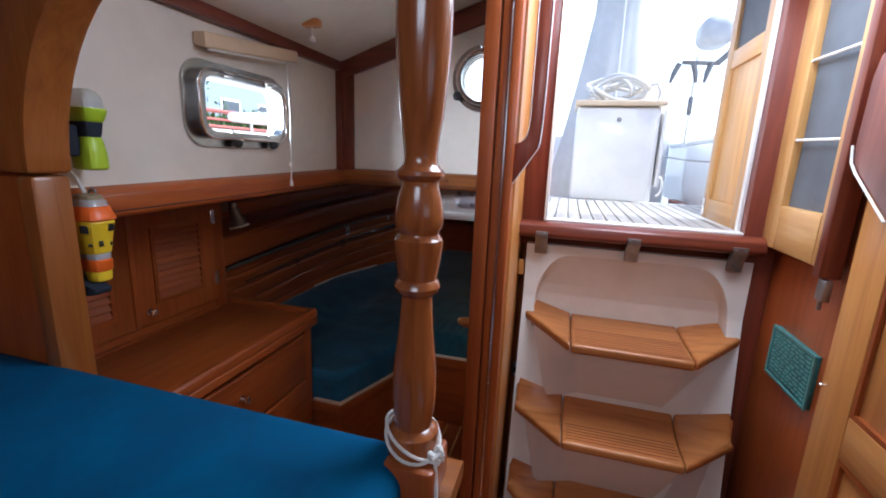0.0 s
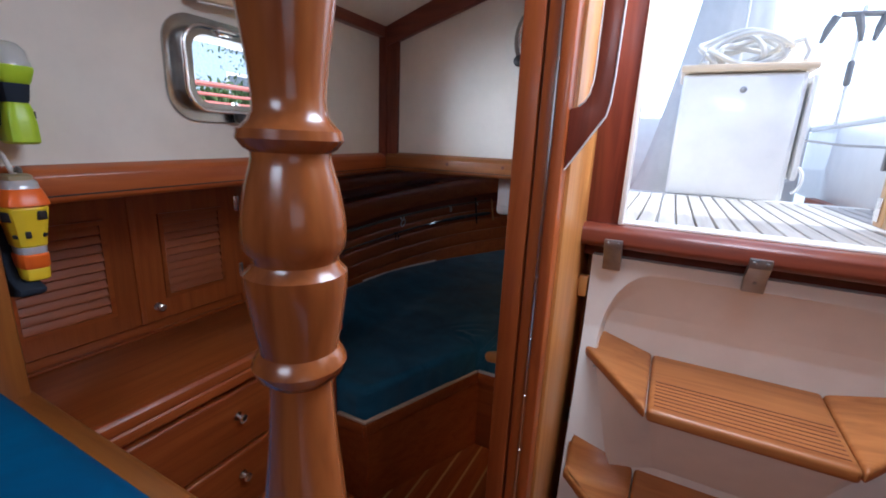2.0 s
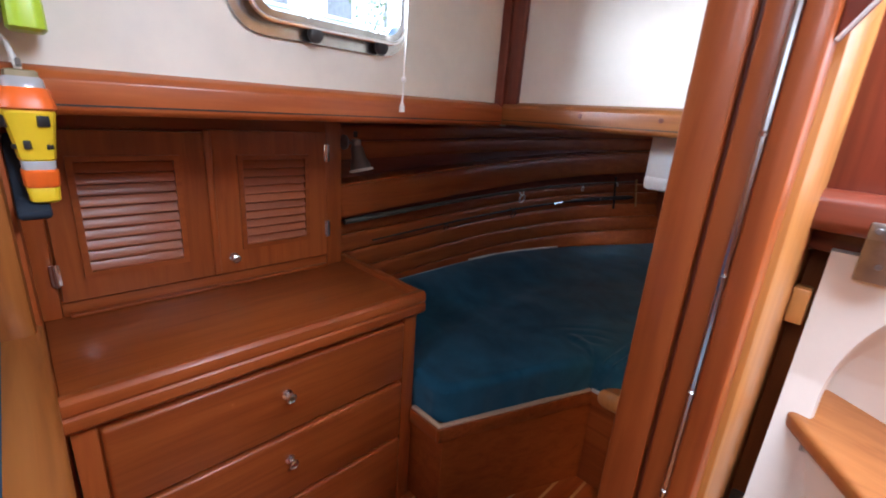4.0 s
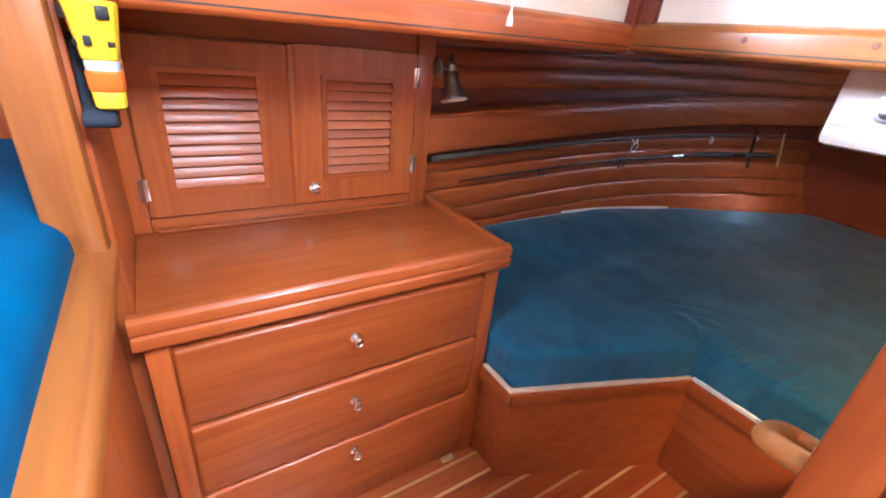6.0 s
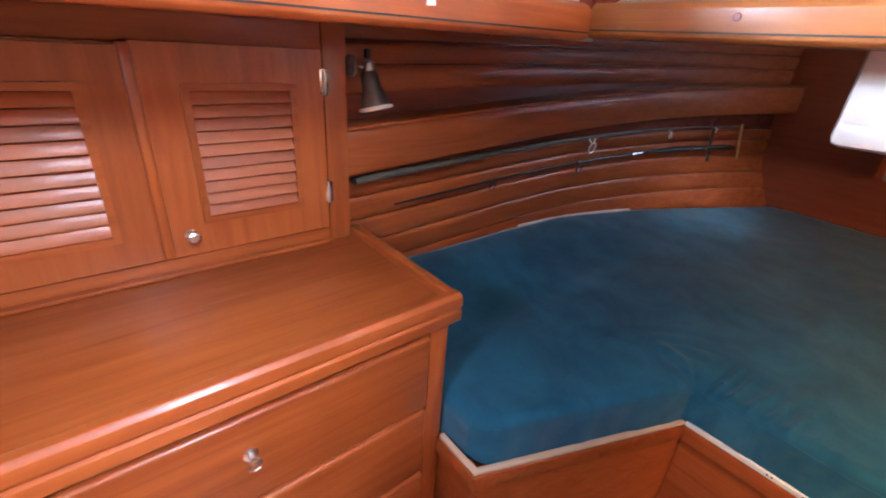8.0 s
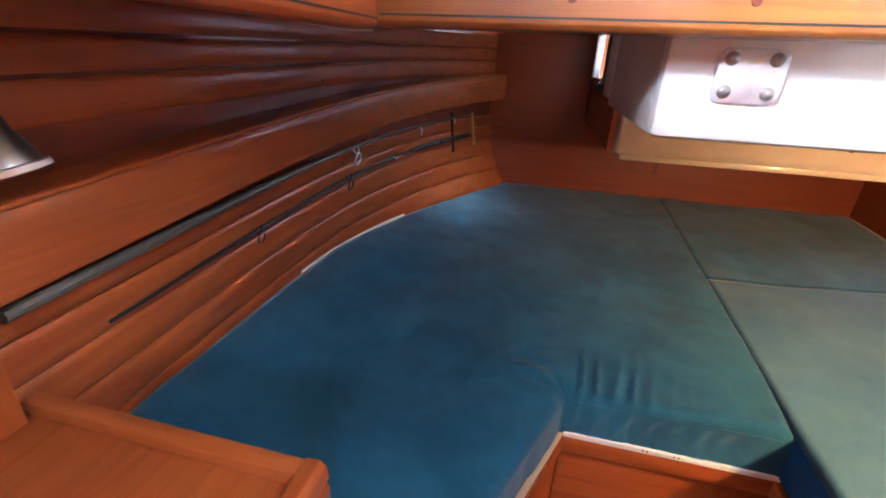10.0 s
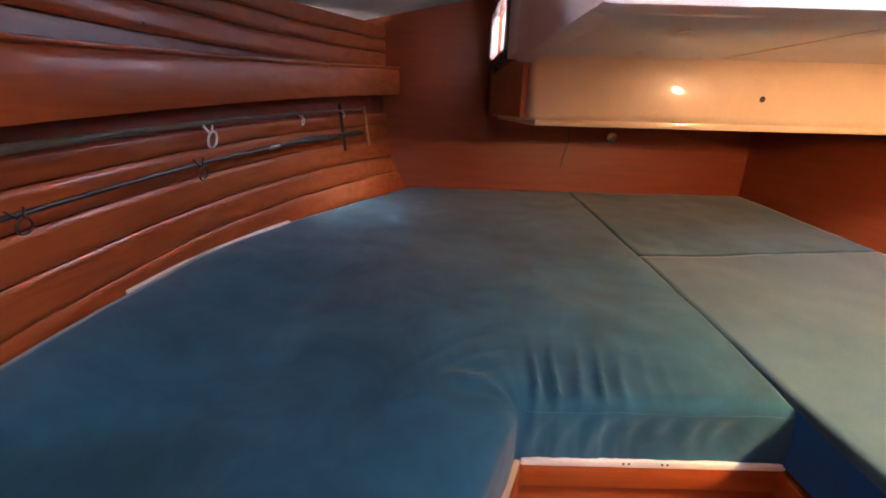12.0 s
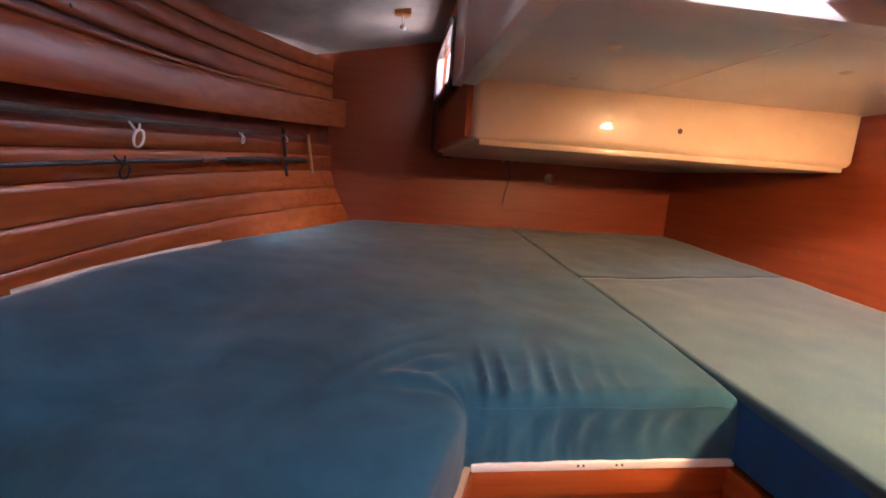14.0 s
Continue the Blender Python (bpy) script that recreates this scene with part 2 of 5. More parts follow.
white_cord = cloth("white_cord", (0.78, 0.77, 0.73), (0.62, 0.61, 0.57), 500)

# ---- the structure ----
def hull_x(y):
    """The ship's side, seen from within: straight, then drawn in towards the stern."""
    return -1.70 + 0.0486 * max(0.0, y - 2.4) ** 3


def flare(y, z):
    """How far the ship's side comes inboard below the shelf, near the stern."""
    return 0.15 * max(0.0, min(1.0, (1.05 - z) / 0.35)) ** 1.4 * max(0.0, min(1.0, (y - 3.2) / 1.2))


def roof_z(x):
    """The underside of the cabin roof: two slopes that round off in the middle."""
    a, b = 2.26 + 0.36 * (1.1 - abs(x)), 2.60
    return -0.06 * math.log(math.exp(-a / 0.06) + math.exp(-b / 0.06))


def bed_z(y):
    return 0.64 + 0.06 * (y - 2.65)


def structure(name, bm, mat, label, category, smooth=True):
    return part(name, bm, mat, None, label, smooth, "structure", category)


# cabin side with the opening of the portlight
PORT = (1.708, 1.889, 0.216, 0.096)  # centre y, z and half sizes of the glass
hole = rounded(PORT[0] - PORT[2], PORT[0] + PORT[2] + 0.03, PORT[1] - PORT[3], PORT[1] + PORT[3], 0.045, 7)


def spread(hole, y0, y1, z0, z1, cy, cz):
    """The outline of a rectangle, met by rays from a centre through the points of a hole."""
    out = []
    for y, z in hole:
        dy, dz = y - cy, z - cz
        k = min(((y1 if dy > 0 else y0) - cy) / dy if abs(dy) > 1e-9 else 1e9, ((z1 if dz > 0 else z0) - cz) / dz if abs(dz) > 1e-9 else 1e9)
        out.append((cy + k * dy, cz + k * dz))
    return out


def wall_with_hole(hole, y0, y1, z0, z1, cy, cz, axis, lo, hi):
    dense = []
    for a, b in zip(hole, hole[1:] + hole[:1]):
        n = max(1, int(math.hypot(b[0] - a[0], b[1] - a[1]) / 0.04))
        dense += [(a[0] + (b[0] - a[0]) * k / n, a[1] + (b[1] - a[1]) * k / n) for k in range(n)]
    hole = dense
    bm = ring_plate(spread(hole, y0, y1, z0, z1, cy, cz), hole, axis, lo, hi)
    for py, pz in ((y0, z0), (y0, z1), (y1, z0), (y1, z1)):
        outer = spread(hole, y0, y1, z0, z1, cy, cz)
        side_a = min((p for p in outer if abs(p[0] - py) < 1e-6), key=lambda p: abs(p[1] - pz))
        side_b = min((p for p in outer if abs(p[1] - pz) < 1e-6), key=lambda p: abs(p[0] - py))
        prism([side_a, (py, pz), side_b], axis, lo, hi, 0, bm)
    return bm


structure("wall_port", wall_with_hole(hole, 1.0, 2.56, 1.55, 2.32, PORT[0], PORT[1], "x", -1.30, -1.24), liner, "off-white vinyl-lined cabin side above a wooden shelf", "wall", False)
ROUND = (-0.405, 2.13, 0.115)
circle = [(ROUND[0] + ROUND[2] * math.cos(2 * math.pi * (k + 0.5) / 40), ROUND[1] + ROUND[2] * math.sin(2 * math.pi * (k + 0.5) / 40)) for k in range(40)]
structure("wall_aft_upper", wall_with_hole(circle, -1.30, -0.14, 1.58, 2.75, ROUND[0], ROUND[1], "y", 2.50, 2.56), liner, "off-white vinyl-lined aft bulkhead with a round port", "wall", False)

# roof
bm = bmesh.new()
cols = [-1.9 + 0.1 * k for k in range(37)]
for y0, y1, x0, x1 in ((-1.6, 0.93, -1.95, 1.85), (0.93, 1.90, -1.31, 1.85), (1.90, 2.56, -1.31, -0.10)):
    xs = [x0] + [x for x in cols if x0 + 0.02 < x < x1 - 0.02] + [x1]
    prism([(x, roof_z(x)) for x in xs] + [(x, roof_z(x) + 0.05) for x in reversed(xs)], "y", y0, y1, 0, bm)
structure("ceiling", bm, liner, "grey-white padded cabin ceiling", "ceiling")

# trims of the cabin
def board(name, points, axis, lo, hi, mat, label, bevel=0.006, category="trim"):
    return structure(name, prism(points, axis, lo, hi, bevel), mat, label, category)


structure("trim_port_ceiling", prism([(-1.245, 2.175), (-1.205, 2.175), (-1.205, 2.27), (-1.245, 2.27)], "y", 1.0, 2.47, 0.006), red_y, "dark mahogany trim under the cabin ceiling", "trim")
structure("trim_aft_ceiling", prism([(-1.24, roof_z(-1.24) - 0.085), (-0.14, roof_z(-0.14) - 0.085), (-0.14, roof_z(-0.14) + 0.02), (-1.24, roof_z(-1.24) + 0.02)], "y", 2.47, 2.505, 0.005), red_x, "dark mahogany trim under the sloping ceiling", "trim")
bm = box(-1.245, -1.20, 2.465, 2.505, 1.62, 2.24, 0.006)
structure("trim_corner", bm, red_z, "upright mahogany corner trim between white panels", "trim")
bm = box(-1.215, -1.14, 2.478, 2.502, 1.62, 2.26, 0.005)
structure("trim_corner_aft", bm, red_z, "upright mahogany corner trim between white panels", "trim")


def slope_y(bm, k, y0):
    for v in bm.verts:
        v.co.z += k * (v.co.y - y0)
    return bm


fascia = [(-1.26, 1.535), (-1.205, 1.535), (-1.195, 1.545), (-1.195, 1.60), (-1.205, 1.615), (-1.225, 1.625), (-1.26, 1.625)]
structure("shelf_fascia_port", slope_y(prism(fascia, "y", 1.0, 2.47, 0.003), 0.018, 1.7), wood_y, "varnished mahogany shelf edge along the cabin side", "shelf edge")
structure("fascia_groove_port", slope_y(box(-1.20, -1.1935, 1.0, 2.47, 1.552, 1.5555, 0), 0.018, 1.7), black, "dark scribed line along the shelf edge", "trim", False)
fascia = [(2.54, 1.556), (2.475, 1.556), (2.465, 1.565), (2.465, 1.622), (2.475, 1.636), (2.495, 1.645), (2.54, 1.645)]
structure("shelf_fascia_aft", prism(fascia, "x", -1.20, -0.14, 0.003), arch_x, "varnished mahogany shelf edge across the aft bulkhead", "shelf edge")
structure("fascia_groove_aft", box(-1.19, -0.14, 2.4635, 2.47, 1.573, 1.5765, 0), black, "dark scribed line along the shelf edge", "trim", False)

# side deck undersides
# Dark red wood stands in for the deep shade behind the shelf edge.
structure("deck_underside_port", prism([(-1.95, 1.60), (-1.245, 1.62), (-1.245, 1.66), (-1.95, 1.66)], "y", 0.95, 2.56, 0), red_y, "underside of the side deck, coloured dark as if shaded", "ceiling")
structure("deck_underside_aft", prism([(-1.95, 1.56), (-0.62, 1.82), (-0.62, 1.88), (-1.95, 1.62)], "y", 2.56, 4.62, 0), plain("grey_headliner", (0.42, 0.38, 0.34), 0.7, spots=0.25, scale=4), "grey headliner with darker blotches over the quarter berth", "ceiling")

# bulkhead between saloon and cabin, with its arch
bm = box(-1.95, -1.20, 0.93, 1.001, 0.0, 2.3, 0.004)
structure("wall_bulkhead_port", bm, wood_z, "varnished mahogany bulkhead beside the arch", "wall")
structure("wall_half", box(-1.165, -0.12, 0.93, 0.972, 0.0, 1.055, 0.003), wood_z, "low mahogany partition behind the settee", "wall")
ARCH = (-0.62, 1.66, 0.515, 0.52)
turns = [180 - 142 * k / 22 for k in range(23)]
inner = [(ARCH[0] + ARCH[2] * math.cos(radians(a)), ARCH[1] + ARCH[3] * math.sin(radians(a))) for a in turns]
outer = [(ARCH[0] + (ARCH[2] + 0.15) * math.cos(radians(a)), ARCH[1] + (ARCH[3] + 0.15) * math.sin(radians(a))) for a in turns]
structure("arch_trim", prism(inner + outer[::-1], "y", 0.895, 0.995, 0.012), arch_z, "rounded honey-coloured timber arch over the partition", "trim")
top = [(-1.17, 1.80)] + [(ARCH[0] + (ARCH[2] + 0.07) * math.cos(radians(a)), ARCH[1] + (ARCH[3] + 0.07) * math.sin(radians(a))) for a in turns if a < 158] + [(-0.12, 2.0), (-0.12, 2.62), (-1.17, 2.28)]
structure("wall_above_arch", prism(top, "y", 0.932, 0.975, 0), wood_x, "mahogany panel over the arch", "wall")
structure("jamb_arch", box(-1.20, -1.145, 0.905, 0.993, 1.09, 1.655, 0.012), arch_z, "honey-coloured upright under the arch", "trim")
structure("cap_rail", prism(rounded(0.885, 1.003, 1.055, 1.100, 0.014, 3), "x", -1.20, -0.105, 0.0), arch_x, "honey-coloured cap rail on the low partition", "rail")

# sole: planks with pale strips between them
sole = structure("floor", box(-1.75, 1.3, -1.6, 2.70, -0.06, -0.006, 0), red_y, "teak and holly cabin sole", "floor")

# aft wall, starboard wall and quarter berth surroundings
structure("wall_aft", prism([(-1.8, 0.0), (1.02, 0.0), (1.02, 1.25), (-0.61, 1.25), (-0.61, 1.9), (-1.8, 1.9)], "y", 4.55, 4.60, 0), panel_x, "plain mahogany panel at the stern end of the berth", "wall")
structure("wall_starboard_aft", box(0.96, 1.02, 1.96, 4.55, 0.0, 1.43, 0), panel_y, "plain mahogany panel beside the berth", "wall")
structure("wall_behind_ladder", box(-0.13, 0.96, 2.04, 2.08, 0.0, 1.45, 0), wood_z, "mahogany panel behind the companionway ladder", "wall")

structure("wall_trunk_side", box(-0.14, -0.10, 1.95, 2.66, 1.40, 2.70, 0), liner, "white end of the cabin trunk beside the companionway", "wall", False)

# cockpit well over the berth
well = structure("cockpit_well_forward", box(-0.60, 0.96, 2.66, 3.46, 1.395, 1.43, 0.004), gelcoat, "white moulded underside of the cockpit well", "hull moulding")
part("front_lip", box(-0.65, 0.96, 2.62, 2.69, 1.37, 1.431, 0.02), gelcoat, well)
part("front_panel", box(-0.65, -0.10, 2.623, 2.69, 1.38, 1.80, 0.02), gelcoat, well)
# Unseen slab that keeps sun from leaking in over the well.
part("gap_filler", box(-0.66, -0.10, 2.545, 2.64, 1.78, 1.86, 0.004), gelcoat, well)
part("side_panel", box(-0.65, -0.585, 2.66, 3.44, 1.372, 1.875, 0.012), gelcoat, well)
# Added to close a gap where sun leaked onto the berth.
part("side_panel", box(-0.655, -0.605, 3.40, 3.62, 1.40, 1.875, 0.004), gelcoat, well)
part("inner_cove", tube([(-0.578, 2.70, 1.397), (-0.578, 3.41, 1.397)], 0.009, 10), gelcoat, well)
well = structure("cockpit_well_aft", box(-0.60, 0.95, 3.42, 3.50, 1.19, 1.425, 0.030, seg=4), cream, "cream moulded beam under the cockpit", "hull moulding")
part("underside", box(-0.60, 0.95, 3.46, 4.55, 1.19, 1.26, 0.01), cream, well)
part("lower_edge", box(-0.57, 0.92, 3.435, 4.55, 1.172, 1.20, 0.008), cream, well)

# companionway bulkhead
structure("wall_companion_port", box(-0.125, -0.02, 1.90, 1.95, 1.45, 2.62, 0.003), red_z, "dark red mahogany jamb of the companionway", "wall")
structure("wall_companion_starboard", box(0.66, 1.2, 1.90, 1.95, 0.0, 2.62, 0.003), red_z, "dark red mahogany jamb of the companionway", "wall")
structure("companion_beam", box(-0.125, 0.76, 1.930, 1.95, 1.405, 1.447, 0.004), red_x, "dark red mahogany beam under the companionway sill", "trim")
sill = [(1.845, 1.46), (1.86, 1.447), (1.95, 1.447), (1.95, 1.508), (1.87, 1.508), (1.85, 1.495)]
structure("companion_sill", prism(sill, "x", -0.125, 0.72, 0.006), red_x, "rounded dark red mahogany sill of the companionway", "sill")
bm = box(-0.02, -0.008, 1.885, 1.96, 1.51, 2.62, 0.002)
box(0.648, 0.66, 1.938, 1.962, 1.51, 2.62, 0.002, bm)
box(-0.02, 0.66, 1.90, 1.96, 1.508, 1.516, 0.002, bm)
structure("companion_track", bm, gelcoat, "white track strips round the companionway opening", "trim")
structure("wall_partition", box(-0.215, -0.105, 1.60, 2.08, 0.0, 2.62, 0.003), honey_z, "honey-coloured partition beside the ladder", "wall")
structure("wall_starboard", box(0.765, 0.83, 0.52, 1.90, 0.0, 2.62, 0.003), wood_z, "varnished mahogany side panel of the passage", "wall")

# the saloon behind, closed round
bm = box(-1.95, -1.88, -1.6, 0.95, 0, 2.35, 0)
box(1.75, 1.85, -1.6, 1.95, 0, 2.4, 0, bm)
box(-1.95, 1.85, -1.68, -1.6, 0, 2.6, 0, bm)
structure("wall_saloon", bm, wood_z, "mahogany walls of the saloon", "wall")

# ship's side behind the berth: backing and planks
ys = [0.95 + 0.09 * k for k in range(41)]
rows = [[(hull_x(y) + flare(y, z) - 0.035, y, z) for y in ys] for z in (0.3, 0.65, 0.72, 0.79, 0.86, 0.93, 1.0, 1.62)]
# Dark red backing puts the shade of the plank gaps into the colour.
structure("wall_hull", sheet(rows), red_y, "ship's side behind the mahogany planking, darkened to shade its gaps", "wall", False)
hull_wall = bpy.data.objects["wall_hull"]


def plank(z0, z1, y0, y1, out, rise, mat=wood_y, thick=0.022, round_=0.006, bulge=0.0012):
    """A long board bent to the ship's side, rising aft, with eased edges."""
    n = 26
    sect = [(0, 0), (thick - round_, 0), (thick - 0.3 * round_, 0.1), (thick + 0.5 * bulge, 0.3), (thick + bulge, 0.55), (thick + 0.5 * bulge, 0.8), (thick - 0.3 * round_, 0.93), (thick - round_, 1), (0, 1)]
    rows = []
    for k in range(n + 1):
        y = y0 + (y1 - y0) * k / n
        lo, hi = z0 + rise * (y - 2), z1 + rise * (y - 2)
        rows.append([(hull_x(y) + flare(y, lo + (hi - lo) * e) + out + d, y, lo + (hi - lo) * e) for d, e in sect])
    bm = sheet(rows)
    for end in (rows[0], rows[-1]):
        bm.faces.new([bm.verts.new(p) for p in end])
    return bm


edges = [0.635, 0.745, 0.84, 0.935, 1.02, 1.085]
for a, b in zip(edges, edges[1:]):
    part("plank", plank(a, b - 0.004, 1.98, 4.545, -0.03, 0.042), wood_y, hull_wall)
for a, b in ((1.36, 1.44), (1.444, 1.51), (1.514, 1.585)):
    part("plank", plank(a, b - 0.004, 1.98, 4.545, -0.03, 0.030), wood_y, hull_wall)
part("shelf_front", plank(1.125, 1.26, 1.98, 4.545, 0.045, 0.066, thick=0.026), wood_y, hull_wall)
part("shelf_moulding", plank(1.262, 1.275, 1.98, 4.545, -0.03, 0.066, thick=0.105), wood_y, hull_wall)
part("liner_strip", plank(0.722, 0.748, 2.92, 3.70, -0.006, -0.004, thick=0.005), liner, hull_wall)

# ---- berth ----
berth = thing("built_in_berth", (-0.6, 2.9, 0), "built-in mahogany berth base with a stepped front", "berth")
out = [(hull_x(4.54) - 0.02, 4.545), (hull_x(4.2) - 0.02, 4.2), (hull_x(3.8) - 0.02, 3.8), (hull_x(3.3) - 0.02, 3.3), (-1.70, 2.02), (-0.967, 2.02), (-0.689, 2.675), (-0.095, 2.675), (-0.095, 2.085), (0.955, 2.085), (0.955, 4.545)]
part("body", prism(out, "z", 0.0, 0.42, 0), wood_y, berth)
part("front_panel", box(-0.688, -0.098, 2.667, 2.678, 0.002, 0.418, 0.002), wood_x, berth)
run = [(-1.12, 2.006), (-0.975, 2.006), (-0.695, 2.662), (-0.105, 2.662), (-0.105, 2.09)]


def strip(points, wide, z0, z1, bevel=0.005):
    """A bar that follows a line on the plan."""
    bm = bmesh.new()
    for a, b in zip(points, points[1:]):
        a, b = Vector(a), Vector(b)
        d = (b - a).normalized() * (wide / 2)
        n = Vector((-d.y, d.x))
        prism([a + n - d, a - n - d, b - n + d, b + n + d], "z", z0, z1, bevel, bm)
    return bm


def fall(bm):
    """Lowers an edging towards the outer corner of the berth."""
    for v in bm.verts:
        v.co.z += 0.048 * min(0.0, v.co.y - 2.655)
    return bm


part("edge_trim", fall(strip(run[:3], 0.030, 0.415, 0.475)), wood_x, berth)
part("edge_trim", strip(run[2:4], 0.030, 0.415, 0.475), wood_x, berth)
part("edge_trim", strip(run[3:], 0.030, 0.415, 0.475), wood_y, berth)
part("lip", fall(strip(run[:3], 0.020, 0.475, 0.487)), plain("beige_edging", (0.62, 0.45, 0.32), 0.5), berth, "pale edging strip")
part("white_strip", box(-0.69, -0.105, 2.645, 2.675, 0.475, 0.493, 0.004), gelcoat, berth, "white plastic edging strip with screw holes")


def crown(x, y):
    """The cover rides up against the ship's side."""
    k = max(0.0, 1 - (x - hull_x(y)) / 0.42)
    return max(0.0, 0.735 - bed_z(y)) * k * k * (3 - 2 * k)


def ripple(x, y):
    """Folds of the cover about the inner corner of the berth."""
    dx, dy = x + 0.70, y - 2.655
    far = math.hypot(dx, dy)
    turn = math.degrees(math.atan2(dy, dx))
    left = max(0.0, min(1.0, (turn - 88) / 20, (178 - turn) / 25))
    arcs = (abs(math.sin(math.pi * (far + 0.012 * math.sin(turn / 14) + 0.03 * noise.noise((x * 6, y * 6, 3))) / 0.062)) ** 0.7 - 0.6) * math.exp(-((far - 0.17) / 0.10) ** 2) * left * (0.75 + 0.9 * noise.noise((x * 11, y * 11, 5)))
    u = x - 0.20 * dy + 0.022 * noise.noise((x * 9, y * 5, 7))
    window = max(0.0, min(1.0, (x + 0.69) / 0.03)) * max(0.0, min(1.0, (-0.30 - x) / 0.32)) * (0.65 + 0.7 * noise.noise((x * 13, 2, 3)))
    crimps = (1 - 2.0 * abs(math.sin(math.pi * u / 0.052)) ** 0.8) * math.exp(-((dy - 0.06) / 0.11) ** 2) * window
    spokes = math.sin(turn / 7.5 + 3 * noise.noise((x * 7, y * 7, 9)))
    radial = spokes * math.exp(-((far - 0.11) / 0.09) ** 2) * left * (0.5 + noise.noise((x * 10, y * 10, 6)))
    pinch = -0.022 * math.exp(-(far / 0.04) ** 2)
    return 0.006 * arcs + 0.017 * crimps + 0.012 * radial + pinch + 0.007 * noise.noise((x * 2.6, y * 2.6, 1)) + 0.003 * noise.noise((x * 9, y * 9, 4))


def mattress_top(rows, depth, edge):
    """A cushion from rows of (x, y) with a rounded rim and a skirt down to the base."""
    bm = bmesh.new()
    vs = {}
    for i, row in enumerate(rows):
        for j, p in enumerate(row):
            if p:
                x, y = p
                d = edge(x, y)
                r = 0.034
                drop = r - math.sqrt(max(0, r * r - (r - min(d, r)) ** 2))
                vs[i, j] = bm.verts.new((x, y, bed_z(y) + crown(x, y) + ripple(x, y) - drop))
    for i in range(len(rows) - 1):
        for j in range(len(rows[0]) - 1):
            quad = [vs.get(k) for k in ((i, j), (i, j + 1), (i + 1, j + 1), (i + 1, j))]
            if all(quad):
                bm.faces.new(quad)
    rim = [e for e in bm.edges if e.is_boundary]
    for depth_part in (0.012, 0.02, 0.025, 0.03, 0.03, depth - 0.117):
        made = bmesh.ops.extrude_edge_only(bm, edges=rim)["geom"]
        new_vs = [v for v in made if isinstance(v, bmesh.types.BMVert)]
        for v in new_vs:
            v.co.z = max(0.462 + 0.048 * min(0.0, v.co.y - 2.655), v.co.z - depth_part)
            soft = 0.004 if depth_part < 0.028 else 0.0012
            v.co.x += soft * noise.noise((v.co.x * 14, v.co.y * 14, v.co.z * 8))
            v.co.y += soft * noise.noise((v.co.x * 14 + 9, v.co.y * 14, v.co.z * 8))
            if depth_part > 0.028 and abs(v.co.y - 2.655) < 0.03 and -0.69 < v.co.x < -0.12:
                v.co.y += 0.6 * (2.652 - v.co.y)
            if abs(v.co.y - 2.655) < 0.02 and -0.69 < v.co.x < -0.12 and v.co.z > 0.515:
                v.co.y += 0.0035 * math.sin((v.co.x - 0.7 * v.co.z) * 95 + 2 * noise.noise((v.co.x * 9, 1, 1))) * min(1, (-0.12 - v.co.x) / 0.3)
        rim = [e for e in made if isinstance(e, bmesh.types.BMEdge)]
    return bm


def seg_distance(x, y, line):
    best = 9
    for a, b in zip(line, line[1:]):
        ax, ay, bx, by = *a, *b
        k = max(0, min(1, ((x - ax) * (bx - ax) + (y - ay) * (by - ay)) / ((bx - ax) ** 2 + (by - ay) ** 2)))
        best = min(best, math.hypot(x - ax - k * (bx - ax), y - ay - k * (by - ay)))
    return best


def diagonal(y):
    """The free edge of the cushion along the stepped front."""
    k = (y - 2.02) / (2.655 - 2.02)
    soft = 0.05 * max(0, 1 - (y - 2.02) / 0.07) ** 2
    return -0.985 + 0.283 * k - soft


front = [(-1.7, 2.02)] + [(diagonal(y), y) for y in (2.02, 2.03, 2.04, 2.055, 2.07, 2.09, 2.655)] + [(-0.108, 2.655)]
inboard = [(-0.108, 2.655), (-0.108, 4.54)]
ys = [2.02 + 0.635 * k / 44 for k in range(45)] + [2.655 + 0.40 * k / 60 for k in range(1, 61)] + [3.055 + 1.485 * k / 50 for k in range(1, 51)]
rows = []
for y in ys:
    left, right = hull_x(y) + flare(y, 0.72), diagonal(min(y, 2.655))
    row = [(left + (right - left) * (1 - (1 - k / 80) ** 1.5), y) for k in range(81)]
    row += [(right + (-0.108 - right) * k / 90, y) if y >= 2.6549 else None for k in range(1, 91)]
    rows.append(row)


def port_edge(x, y):
    """Round at the free edges, nearly square along the joint of the two cushions."""
    d = seg_distance(x, y, inboard)
    k = max(0.0, min(1.0, (y - 2.68) / 0.25))
    return min(seg_distance(x, y, front), d + k * (0.024 + 1.2 * d))


mat = thing("berth_mattress", (-0.9, 3.2, 0.487), "teal-blue velour berth mattress with creased cover", "mattress")
part("cover", mattress_top(rows, 0.15, port_edge), blue, mat).data.set_sharp_from_angle(angle=radians(120))
part("seam", tube([(x, 2.6515 + 0.0012 * math.sin(x * 60), 0.613 + 0.002 * math.sin(x * 23)) for x in [-0.69 + 0.01 * k for k in range(56)]], 0.0008, 6), blue, mat, "stitched seam along the front edge")
side = [(-0.098, 4.54), (-0.098, 1.99)]
# Paler than fading alone: the lamp's sheen is put into this colour.
faded = cloth("faded_lamplit_velour", (0.060, 0.140, 0.205), (0.032, 0.102, 0.185), sheen=0.3)


def joint(x):
    """Where the two starboard cushions meet."""
    return 3.52 + 0.12 * (x - 0.2)


